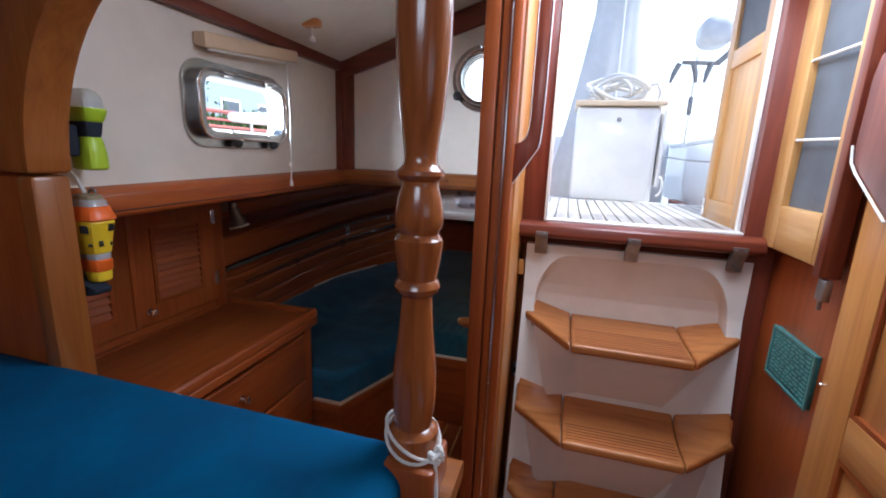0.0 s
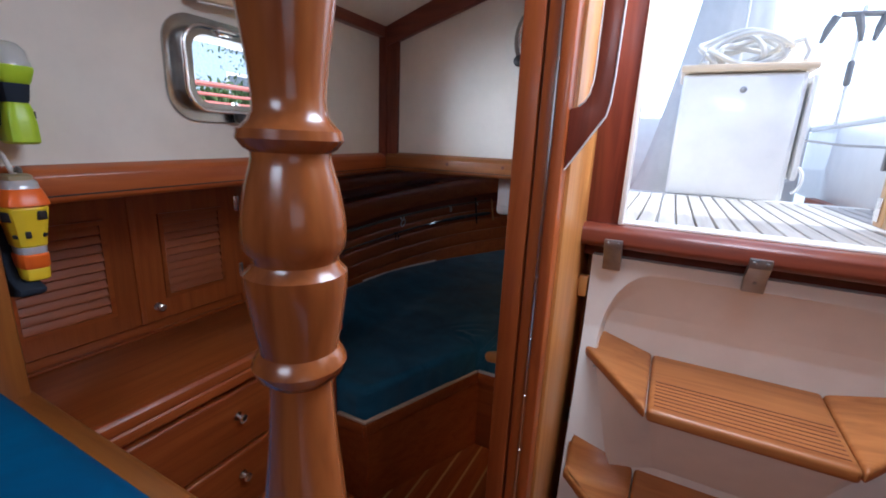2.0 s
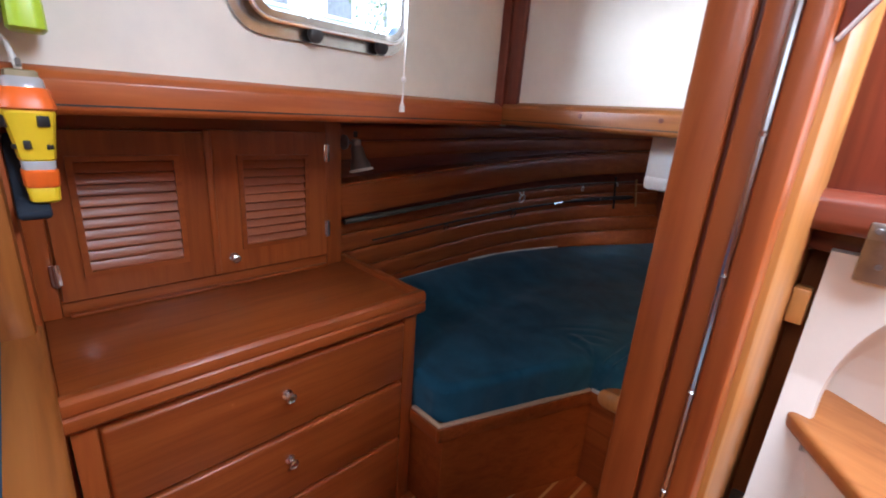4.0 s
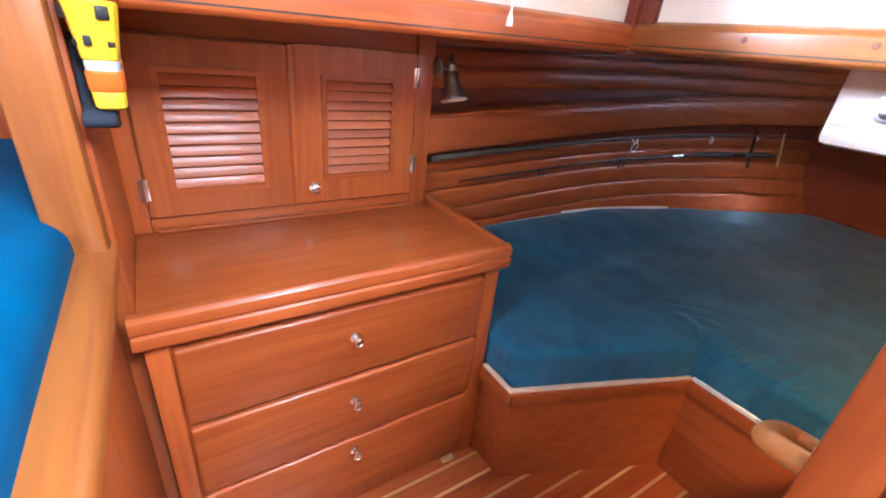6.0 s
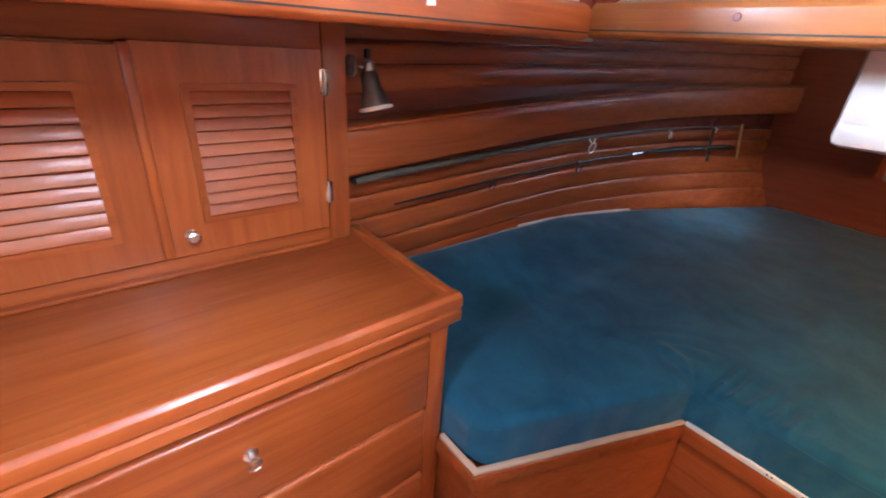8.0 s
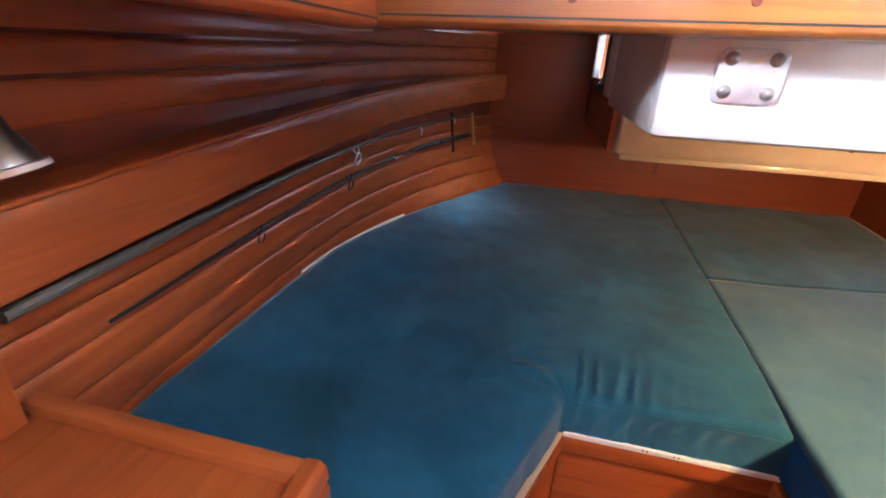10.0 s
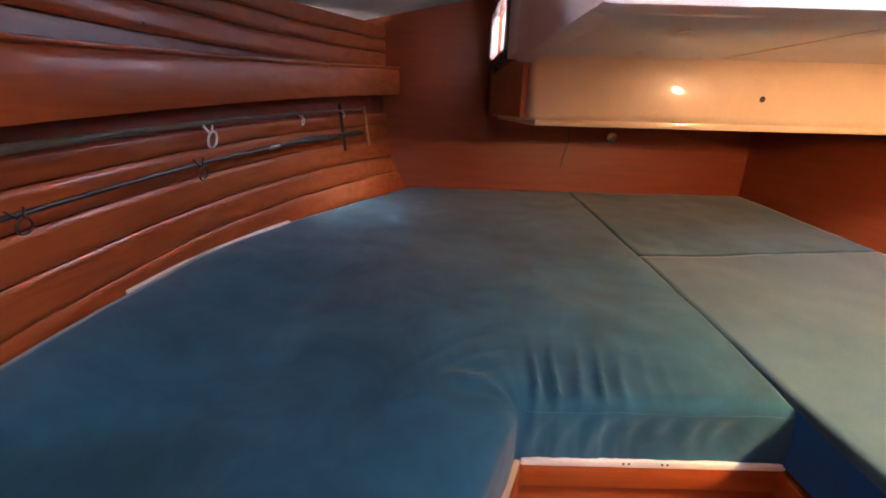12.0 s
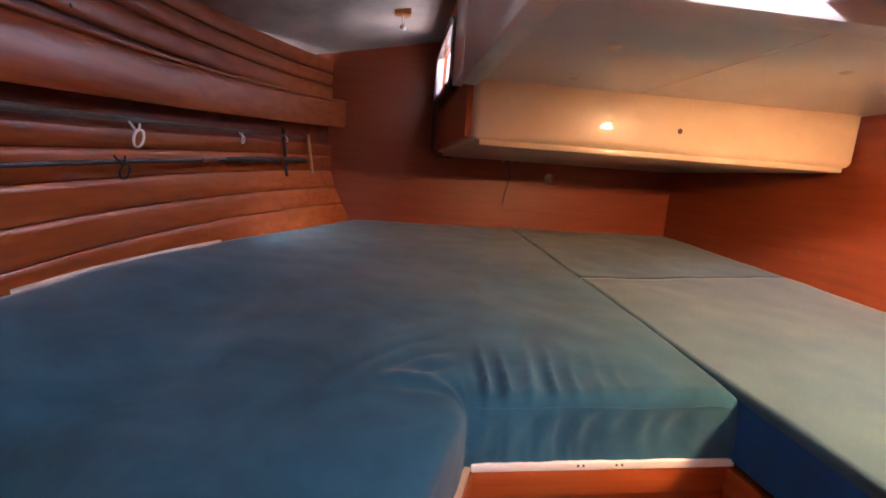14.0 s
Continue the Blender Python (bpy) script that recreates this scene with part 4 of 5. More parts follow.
for z0, z1 in ((0.20, 1.07), (1.18, 2.15)):
    part("panel", box(0.748, 0.762, 0.74, 1.330, z0, z1, 0.004), honey_z, pdoor)
    part("bead", ring_plate([(0.74, z0), (1.33, z0), (1.33, z1), (0.74, z1)], [(0.752, z0 + 0.012), (1.318, z0 + 0.012), (1.318, z1 - 0.012), (0.752, z1 - 0.012)], "x", 0.738, 0.750), wood_z, pdoor, smooth=False)
part("pin", lathe([(0.005, 0), (0.005, 0.004), (0.003, 0.007), (0, 0.007)], (0.735, 1.445, 1.20), Vector((-1, 0, 0)).to_track_quat("Z", "Y"), 12), chrome, pdoor)

# ---- portlight, round port and berth port ----
dull_chrome = plain("dull_chrome", (0.46, 0.45, 0.43), 0.24, 1.0, spots=0.15, scale=20)


def portlight(place, outer, inner, axis, base, sign, label, deep=0.034):
    """A metal-framed opening port: flange, hinged ring, glass, screws."""
    p = thing("portlight", place, label, "portlight")
    part("flange", ring_plate(outer, inner, axis, base, base + sign * 0.010), dull_chrome, p)
    cy = sum(q[0] for q in inner) / len(inner)
    cz = sum(q[1] for q in inner) / len(inner)

    def scaled(k):
        return [(cy + (a - cy) * k + (a2 - a) * 0, cz + (b - cz) * k) for (a, b), (a2, b2) in zip(inner, outer)]

    mid = [(0.6 * a + 0.4 * c, 0.6 * b + 0.4 * d) for (a, b), (c, d) in zip(inner, outer)]
    r = part("ring", ring_plate(mid, scaled(1.0), axis, base + sign * 0.010, base + sign * deep), dull_chrome, p)
    line = [((base + sign * deep, a, b) if axis == "x" else (a, base + sign * deep, b)) for a, b in mid]
    part("bead", tube(line, 0.006, 8, closed=True), chrome, r)
    return p


inside = rounded(PORT[0] - PORT[2], PORT[0] + PORT[2], PORT[1] - PORT[3], PORT[1] + PORT[3], 0.045, 7)
outer = rounded(PORT[0] - PORT[2] - 0.062, PORT[0] + PORT[2] + 0.050, PORT[1] - PORT[3] - 0.055, PORT[1] + PORT[3] + 0.055, 0.085, 7)
port = portlight((-1.24, PORT[0], PORT[1] - 0.2), outer, inside, "x", -1.2395, 1, "rectangular chrome opening portlight in the cabin side", 0.044)
out_turn = Vector((1, 0, 0)).to_track_quat("Z", "Y")
for y in (1.645, 1.862):
    d = part("dog", tube([(-1.23, y, 1.800), (-1.205, y, 1.775), (-1.20, y, 1.752)], 0.008, 10), chrome, port, "closing dog")
    part("knob", lathe([(0.008, -0.012), (0.019, -0.008), (0.022, 0.002), (0.018, 0.012), (0.006, 0.016), (0, 0.016)], (-1.206, y, 1.757), out_turn, 18), black, d, "black knob")
for y in (1.60, 1.83):
    part("hinge", box(-1.232, -1.184, y - 0.022, y + 0.022, 1.990, 2.016, 0.004), chrome, port)
    part("hinge_pin", tube([(-1.187, y - 0.03, 2.004), (-1.187, y + 0.03, 2.004)], 0.007, 10), chrome, port)
glass, gt, gp = material("window_glass")
gp.inputs["Transmission Weight"].default_value, gp.inputs["Roughness"].default_value, gp.inputs["Base Color"].default_value, gp.inputs["IOR"].default_value = 1.0, 0.02, (0.97, 0.99, 0.98, 1), 1.1
pane = part("pane", box(-1.212, -1.208, PORT[0] - PORT[2] - 0.004, PORT[0] + PORT[2] + 0.004, PORT[1] - PORT[3] - 0.004, PORT[1] + PORT[3] + 0.004, 0), glass, port, smooth=False)
pane.visible_shadow = False

big = [(ROUND[0] + 0.165 * math.cos(2 * math.pi * (k + 0.5) / 40), ROUND[1] + 0.165 * math.sin(2 * math.pi * (k + 0.5) / 40)) for k in range(40)]
rport = portlight((ROUND[0], 2.5, ROUND[1] - 0.2), big, circle, "y", 2.4995, -1, "round chrome opening port in the aft bulkhead")
aft_turn = Vector((0, -1, 0)).to_track_quat("Z", "Y")
for a in (215, 325, 90):
    x, z = ROUND[0] + 0.155 * math.cos(radians(a)), ROUND[1] + 0.155 * math.sin(radians(a))
    part("knob", lathe([(0.010, 0.0), (0.012, 0.02), (0.022, 0.024), (0.023, 0.036), (0.014, 0.042), (0, 0.042)], (x, 2.49, z), aft_turn, 18), black if a > 100 else chrome, rport)
pane = part("pane", lathe([(0.118, 0), (0.118, 0.004), (0, 0.004)], (ROUND[0], 2.53, ROUND[1]), aft_turn, 40), glass, rport, smooth=False)
pane.visible_shadow = False
part("yellow_tag", box(ROUND[0] + 0.03, ROUND[0] + 0.10, 2.44, 2.452, ROUND[1] + 0.05, ROUND[1] + 0.21, 0.004), plain("yellow_cloth", (0.62, 0.42, 0.05), 0.7), rport, "yellow cloth tag")

# side of the cockpit well with its own port, over the berth
hole2 = rounded(3.74, 4.30, 1.455, 1.67, 0.05, 5)
structure("wall_well_side", wall_with_hole(hole2, 3.45, 4.55, 1.20, 1.83, 4.02, 1.5625, "x", -0.62, -0.60), wood_y, "mahogany side of the cockpit well with a small port", "wall", False)
wport = portlight((-0.62, 4.05, 1.4), rounded(3.66, 4.40, 1.405, 1.73, 0.07, 5), hole2, "x", -0.6205, -1, "chrome portlight looking into the cockpit well")
part("pane", box(-0.612, -0.608, 3.73, 4.31, 1.445, 1.68, 0), glass, wport, smooth=False)
for y in (3.80, 4.28):
    part("knob", lathe([(0.008, 0.0), (0.010, 0.02), (0.018, 0.024), (0.018, 0.034), (0, 0.036)], (-0.63, y, 1.425), Vector((-1, 0, 0)).to_track_quat("Z", "Y"), 14), black, wport)
part("stay", tube([(-0.64, 3.66, 1.72), (-0.66, 3.66, 1.60), (-0.65, 3.67, 1.44)], 0.006, 8), steel, wport)
wire = thing("wire_loop", (-0.63, 4.54, 1.1), "thin dark cable looped on the stern panel", "cable")
part("cable", tube([(-0.637, 4.54, 1.47), (-0.640, 4.535, 1.30), (-0.636, 4.535, 1.20), (-0.60, 4.535, 1.165), (-0.50, 4.535, 1.163)], 0.004, 7), black, wire)
wire = thing("hanging_wire", (-0.14, 4.54, 0.9), "thin dark wire hanging from two screws", "cable")
part("cable", tube([(-0.17, 4.545, 1.165), (-0.145, 4.535, 1.14), (-0.138, 4.535, 1.06), (-0.160, 4.538, 0.97), (-0.17, 4.54, 0.90)], 0.003, 6), black, wire)
for x in (-0.185, -0.13):
    part("screw", lathe([(0.008, 0), (0.006, 0.004), (0, 0.004)], (x, 4.55, 1.165), aft_turn, 10), chrome, wire)
knob = thing("chrome_rosette", (-0.07, 4.55, 1.10), "small chrome knob on the stern panel", "knob")
part("rosette", lathe([(0.030, 0), (0.028, 0.006), (0.012, 0.010), (0.012, 0.022), (0.018, 0.028), (0.012, 0.036), (0, 0.036)], (0.12, 4.55, 1.085), aft_turn, 20), chrome, knob)
knob = thing("corner_fitting", (-1.33, 4.55, 1.50), "small chrome fitting high on the stern panel", "fitting")
part("rosette", lathe([(0.022, 0), (0.020, 0.008), (0.010, 0.012), (0.010, 0.030), (0, 0.032)], (-1.33, 4.55, 1.515), aft_turn, 18), chrome, knob)

# ---- rods and lamp on the ship's side ----
def along(y0, y1, z0, z1, out, n=18):
    return [(hull_x(y0 + (y1 - y0) * k / n) + out, y0 + (y1 - y0) * k / n, z0 + (z1 - z0) * k / n) for k in range(n + 1)]


def rod_ring(name, rod, y, z, size, mat, lean=0.0):
    x = hull_x(y) + 0.035
    turns = [2 * math.pi * k / 16 for k in range(16)]
    g = part(name, tube([(x + 0.2 * size * math.sin(a) + 0.010, y + size * math.cos(a), z - size - 0.004 + size * math.sin(a)) for a in turns], size * 0.14, 7, closed=True), mat, rod, "line guide ring")
    part("foot", tube([(x, y - 1.3 * size, z + size * 0.8), (x + 0.008, y - 0.35 * size, z - size * 0.3)], size * 0.13, 6), mat, g)
    part("foot", tube([(x, y + 1.1 * size, z + size * 0.8), (x + 0.008, y + 0.35 * size, z - size * 0.3)], size * 0.13, 6), mat, g)


grey_tube = plain("grey_carbon", (0.11, 0.105, 0.09), 0.35, spots=0.3, scale=14, coat=0.3)
rod = thing("fishing_rod", (-1.66, 3.2, 1.13), "long grey fishing rod resting along the planking", "fishing rod")
pts = along(2.02, 4.30, 1.095, 1.205, 0.035)
part("blank", tube(pts, [0.013 - 0.0005 * k for k in range(19)], 10), grey_tube, rod)
for y, z, size in ((3.30, 1.135, 0.026), (3.86, 1.168, 0.015), (4.16, 1.19, 0.009)):
    rod_ring("guide", rod, y, z, size, gelcoat)
rod = thing("black_fishing_rod", (-1.66, 3.2, 1.0), "black fishing rod with a foam grip", "fishing rod")
part("blank", tube(along(2.18, 4.32, 0.985, 1.085, 0.03), [0.0045 + 0.0003 * k for k in range(19)], 8), black, rod)
part("grip", tube(along(3.78, 4.30, 1.062, 1.085, 0.032, 8), [0.010, 0.014, 0.016, 0.017, 0.016, 0.014, 0.016, 0.017, 0.015], 10), black, rod, "black foam grip")
part("reel_seat", tube(along(3.62, 3.70, 1.052, 1.058, 0.034, 2), 0.011, 10), chrome, rod)
for y in (4.02, 4.11):
    part("collar", tube(along(y, y + 0.012, 1.075, 1.076, 0.046, 2), 0.011, 8), chrome, rod)
for y, size in ((3.235, 0.022), (2.66, 0.016)):
    rod_ring("guide", rod, y, 1.005 + 0.045 * (y - 2.6), size, black)
rack = thing("rod_holder", (hull_x(4.25), 4.25, 1.05), "dark strap and pale peg holding the rods", "holder")
part("strap", tube(along(4.15, 4.18, 1.235, 1.0, 0.03, 4), 0.008, 8), black, rack)
part("peg", tube([(hull_x(4.3) + 0.05, 4.30, 1.22), (hull_x(4.33) + 0.055, 4.33, 1.02)], 0.007, 8), holly, rack)
# nails and holes of the planking
for y, z in ((3.16, 1.414), (3.17, 1.475), (3.15, 1.545), (3.28, 0.79), (3.44, 0.87)):
    x = hull_x(y) - 0.008
    part("plank_plug", lathe([(0.006, 0), (0.004, 0.002), (0, 0.002)], (x, y, z), out_turn, 10), black, hull_wall)


def reading_lamp(place, lit):
    """A swivel berth lamp: rosette, arm, knuckle and a bell-shaped shade."""
    x, y, z = place
    r = thing("reading_lamp", place, "small dark metal swivel reading lamp over the berth", "lamp", "reading lamps")
    s = 1 if x < 0 else -1
    part("rosette", lathe([(0.030, 0), (0.028, 0.008), (0.012, 0.012), (0, 0.012)], (x - s * 0.005, y - 0.045, z + 0.10), Vector((0, 1, 0)).to_track_quat("Z", "Y"), 20), steel, r)
    part("arm", tube([(x - s * 0.005, y - 0.04, z + 0.10), (x, y - 0.01, z + 0.10), (x + s * 0.004, y + 0.004, z + 0.095)], 0.008, 10), chrome, r)
    part("knuckle", lathe([(0.0, -0.022), (0.016, -0.018), (0.020, 0.0), (0.016, 0.018), (0.0, 0.022)], (x + s * 0.004, y + 0.01, z + 0.095), None, 18), steel, r)
    part("switch", box(x - 0.007, x + 0.007, y, y + 0.016, z + 0.12, z + 0.145, 0.004), black, r)
    tilt = Vector((s * 0.22, 0.12, -1)).to_track_quat("Z", "Y")
    shade = part("shade", lathe([(0.017, -0.005), (0.024, 0.004), (0.027, 0.03), (0.030, 0.05), (0.040, 0.075), (0.044, 0.098), (0.041, 0.098), (0.036, 0.075), (0.026, 0.05), (0.0, 0.045)], (x + s * 0.004, y + 0.01, z + 0.085), tilt, 28), plain("gunmetal", (0.34, 0.34, 0.33), 0.34, 1.0), r)
    inside, it, ip = material("lamp_glow" if lit else "lamp_white")
    ip.inputs["Base Color"].default_value = (0.75, 0.72, 0.66, 1)
    if lit:
        ip.inputs["Emission Color"].default_value, ip.inputs["Emission Strength"].default_value = (1.0, 0.62, 0.3, 1), 6.0
    part("flange", lathe([(0.044, 0.0), (0.050, 0.002), (0.050, 0.010), (0.040, 0.012)], tuple(Vector((x + s * 0.004, y + 0.01, z + 0.085)) + (tilt @ Vector((0, 0, 0.092)))), tilt, 28), gelcoat, shade, "white rim")
    part("reflector", lathe([(0.0405, 0.0), (0.0405, 0.002), (0.010, 0.003), (0, 0.003)], tuple(Vector((x + s * 0.004, y + 0.01, z + 0.085)) + (tilt @ Vector((0, 0, 0.093)))), tilt, 24), inside, shade, "white reflector")
    return r


reading_lamp((-1.60, 2.025, 1.345), False)
reading_lamp((0.48, 2.13, 1.345), True)

# ---- plate and hole on the mouldings ----
plate = thing("steel_plate", (-0.49, 2.62, 1.45), "brushed steel backing plate bolted on white moulding", "plate")
part("sheet", prism(rounded(-0.556, -0.436, 1.447, 1.547, 0.016, 4), "y", 2.612, 2.6195, 0.002), plain("brushed_steel", (0.74, 0.75, 0.80), 0.42, 0.9, spots=0.1, scale=60), plate)
for x in (-0.534, -0.458):
    for z in (1.468, 1.528):
        part("bolt", lathe([(0.013, 0), (0.012, 0.003), (0.008, 0.004), (0.008, 0.009), (0.004, 0.011), (0, 0.011)], (x, 2.612, z), aft_turn, 14), steel, plate)
part("drain_hole", lathe([(0.011, 0), (0.009, 0.002), (0.0, 0.0015)], (0.183, 3.421, 1.277), aft_turn, 16), black, None, "small dark drain hole in the cream beam", category="hole")
for x, y in ((-0.35, 2.95), (-0.30, 3.30), (0.30, 2.95), (0.62, 3.1)):
    part("moulding_plug", lathe([(0.016, 0), (0.014, 0.003), (0, 0.003)], (x, y, 1.395), Vector((0, 0, -1)).to_track_quat("Z", "Y"), 14), cream, None, "round cream plug in the white moulding", category="plug")
part("moulding_seam", box(0.0, 0.003, 2.70, 3.42, 1.3935, 1.396, 0), cream, None, "thin joint line under the cockpit well", False, category="joint")

# plugs of the shelf edge
for x in (-0.847, -0.571, -0.32):
    part("wood_plug", lathe([(0.008, 0), (0.007, 0.0015), (0, 0.0015)], (x, 2.465, 1.605), aft_turn, 14), red_x, bpy.data.objects["shelf_fascia_aft"])

# ---- blind, cords and ceiling fittings ----
blind = thing("roller_blind", (-1.19, 1.70, 2.06), "cream roller blind housing above the portlight", "blind")
case = [(-1.238, 2.080), (-1.192, 2.068), (-1.186, 2.074), (-1.186, 2.116), (-1.192, 2.122), (-1.238, 2.122)]
bm = prism(case, "y", 1.500, 2.040, 0.004)
for v in bm.verts:
    v.co.z += 0.055 * (v.co.y - 1.47) / 0.55
part("housing", bm, cream, blind)
bm = box(-1.200, -1.188, 1.52, 2.035, 2.060, 2.067, 0.003)
for v in bm.verts:
    v.co.z += 0.055 * (v.co.y - 1.47) / 0.55
part("bottom_bar", bm, gelcoat, blind, "white bottom bar of the blind")
pull = part("pull_cord", tube([(-1.165, 1.925, 2.11), (-1.155, 1.920, 1.90), (-1.152, 1.912, 1.67), (-1.152, 1.908, 1.60)], 0.0028, 6), white_cord, blind, "white pull cord")
part("bead", lathe([(0.003, -0.009), (0.008, -0.005), (0.008, 0.005), (0.003, 0.009)], (-1.152, 1.912, 1.672), None, 12), gelcoat, pull)
part("tassel", lathe([(0.009, -0.016), (0.008, 0.0), (0.004, 0.014), (0.003, 0.018)], (-1.152, 1.908, 1.592), None, 12), gelcoat, pull)


def pull_knob(x, y, z):
    """A small turned block on the ceiling with a white ball on a cord."""
    k = thing("pull_knob", (x, y, z), "small wooden ceiling block with a white ball on a cord", "pull cord", "ceiling pulls")
    part("block", prism(rounded(x - 0.038, x + 0.038, y - 0.026, y + 0.026, 0.012, 3), "z", z - 0.018, z + 0.012, 0.004), honey_x, k)
    part("cord", tube([(x, y, z - 0.015), (x + 0.002, y, z - 0.055)], 0.003, 6), white_cord, k)
    part("ball", lathe([(0.004, -0.014), (0.013, -0.010), (0.014, 0.004), (0.006, 0.013), (0.003, 0.015)], (x + 0.002, y, z - 0.068), None, 14), gelcoat, k)


pull_knob(-1.06, 1.96, roof_z(-1.06) - 0.002)
pull_knob(-0.852, 3.99, 1.56 + 0.26 * (1.95 - 0.852) / 1.33 - 0.002)

clip = thing("stern_hook", (-1.335, 4.54, 1.52), "small dark metal hook in the stern corner", "hook")
part("base", lathe([(0.024, 0), (0.024, 0.006), (0.012, 0.010), (0.010, 0.03), (0.018, 0.036), (0.014, 0.044), (0, 0.045)], (-1.335, 4.549, 1.525), Vector((0, -1, 0)).to_track_quat("Z", "Y"), 16), steel, clip)
for y, z in ((3.585, 0.828), (3.475, 0.819)):
    screw = thing("panel_screw", (0.96, y, z), "small metal screw in the mahogany panel", "screw")
    part("head", lathe([(0.006, 0), (0.005, 0.003), (0, 0.003)], (0.9605, y, z), Vector((-1, 0, 0)).to_track_quat("Z", "Y"), 10), chrome, screw)

# ---- torches on the bulkhead ----
lime = plain("lime_plastic", (0.42, 0.60, 0.02), 0.35, spots=0.05)
yellow = plain("yellow_plastic", (0.80, 0.56, 0.015), 0.32, spots=0.05)
orange = plain("orange_plastic", (0.80, 0.14, 0.012), 0.35, spots=0.05)
clear, ct, cp = material("clear_plastic")
cp.inputs["Base Color"].default_value, cp.inputs["Roughness"].default_value, cp.inputs["Transmission Weight"].default_value = (0.85, 0.86, 0.86, 1), 0.12, 0.55
navy = plain("navy_webbing", (0.012, 0.02, 0.035), 0.8, relief=0.4, fine=700)


def oval(profile, centre, flat=0.72, seg=24):
    bm = lathe([(r * 1.06, h) for r, h in profile], (0, 0, 0), None, seg)
    for v in bm.verts:
        r = max(1e-6, math.hypot(v.co.x, v.co.y))
        c, d = v.co.x / r, v.co.y / r
        k = (abs(c) ** 4 + abs(d) ** 4) ** -0.25 * 0.94
        v.co = Vector((centre[0] + v.co.x * k, centre[1] + v.co.y * k * flat, centre[2] + v.co.z))
    return bm


tx, ty, tz = -1.178, 1.047, 1.362
torch = thing("yellow_torch", (tx, ty, tz), "yellow and orange safety torch in a navy holder", "torch")
part("foot", oval([(0.026, 0.0), (0.032, 0.004), (0.034, 0.028), (0.032, 0.032)], (tx, ty, tz)), yellow, torch)
part("lower_band", oval([(0.034, 0.030), (0.037, 0.034), (0.038, 0.060), (0.035, 0.064)], (tx, ty, tz)), orange, torch, "orange band")
part("clear_band", oval([(0.035, 0.062), (0.036, 0.078), (0.035, 0.080)], (tx, ty, tz)), clear, torch, "clear band")
body = part("body", oval([(0.033, 0.078), (0.038, 0.083), (0.042, 0.110), (0.050, 0.150), (0.053, 0.166), (0.050, 0.172)], (tx, ty, tz)), yellow, torch)
for turn, z, w, h in ((-62, 0.150, 0.020, 0.022), (-52, 0.106, 0.011, 0.009), (-18, 0.110, 0.010, 0.016), (24, 0.152, 0.018, 0.020), (34, 0.106, 0.011, 0.010)):
    bm = box(0.0, 0.012, -w / 2, w / 2, -h / 2, h / 2, 0.002)
    r = 0.036 + 0.010 * (z - 0.1) / 0.05
    bmesh.ops.transform(bm, matrix=pose(tx + r * 0.98 * math.cos(radians(turn)), ty + 0.70 * r * math.sin(radians(turn)), tz + z, 0, 0, turn), verts=bm.verts)
    part("window", bm, black, body)
part("switch", tube([(tx + 0.034, ty + 0.018, tz + 0.10), (tx + 0.038, ty + 0.02, tz + 0.145)], 0.006, 10), yellow, body)
part("rim", oval([(0.050, 0.170), (0.058, 0.174), (0.057, 0.180), (0.047, 0.206), (0.044, 0.209)], (tx, ty, tz)), orange, torch, "orange rim")
part("lens", oval([(0.044, 0.206), (0.041, 0.222), (0.036, 0.227), (0.0, 0.228)], (tx, ty, tz)), clear, torch, "clear lens cap")
part("top_cap", oval([(0.034, 0.226), (0.033, 0.236), (0.028, 0.239), (0.0, 0.239)], (tx, ty, tz)), plain("tan_plastic", (0.30, 0.24, 0.13), 0.5), torch, "tan top cap")
part("eyelet", tube([(tx + 0.02 + 0.012 * math.cos(a), ty, tz + 0.244 + 0.010 * math.sin(a)) for a in (0, 0.8, 1.6, 2.4, 3.14)], 0.004, 8), steel, torch)
part("holder", prism([(-1.235, 1.315), (-1.135, 1.335), (-1.132, 1.352), (-1.185, 1.365), (-1.21, 1.46), (-1.235, 1.49)], "y", 1.002, 1.052, 0.008), navy, torch, "navy webbing holder")
part("lanyard", tube([(tx - 0.005, ty, tz + 0.236), (tx - 0.018, ty - 0.01, tz + 0.285), (tx - 0.036, ty - 0.04, tz + 0.335)], [0.006, 0.004, 0.003], 10), white_cord, torch, "white lanyard")
lx, ly, lz = -1.178, 1.068, 1.665
torch = thing("lime_torch", (lx, ly, lz), "lime-green safety torch with a grey lens on the bulkhead", "torch")
body = part("body", oval([(0.032, 0.0), (0.039, 0.005), (0.038, 0.045), (0.031, 0.080), (0.026, 0.09)], (lx, ly, lz)), lime, torch)
part("band", oval([(0.026, 0.080), (0.031, 0.092), (0.036, 0.122), (0.036, 0.126)], (lx, ly, lz)), navy, torch, "dark grip band")
part("collar", oval([(0.036, 0.124), (0.041, 0.130), (0.048, 0.152), (0.048, 0.158), (0.043, 0.160)], (lx, ly, lz)), lime, torch)
part("lens", oval([(0.046, 0.158), (0.044, 0.168), (0.038, 0.190), (0.026, 0.203), (0.014, 0.207), (0, 0.208)], (lx, ly, lz)), clear, torch, "grey translucent lens")
for dz, w in ((0.062, 0.02), (0.038, 0.014)):
    for s_ in (-1, 1):
        part("window", box(lx + 0.012 * s_ - w / 2, lx + 0.012 * s_ + w / 2, ly + 0.014, ly + 0.027, lz + dz - 0.008, lz + dz + 0.008, 0.002), black, body)
part("rib", tube([(lx + 0.026, ly + 0.016, lz + 0.012), (lx + 0.024, ly + 0.016, lz + 0.075)], 0.006, 8), lime, body)
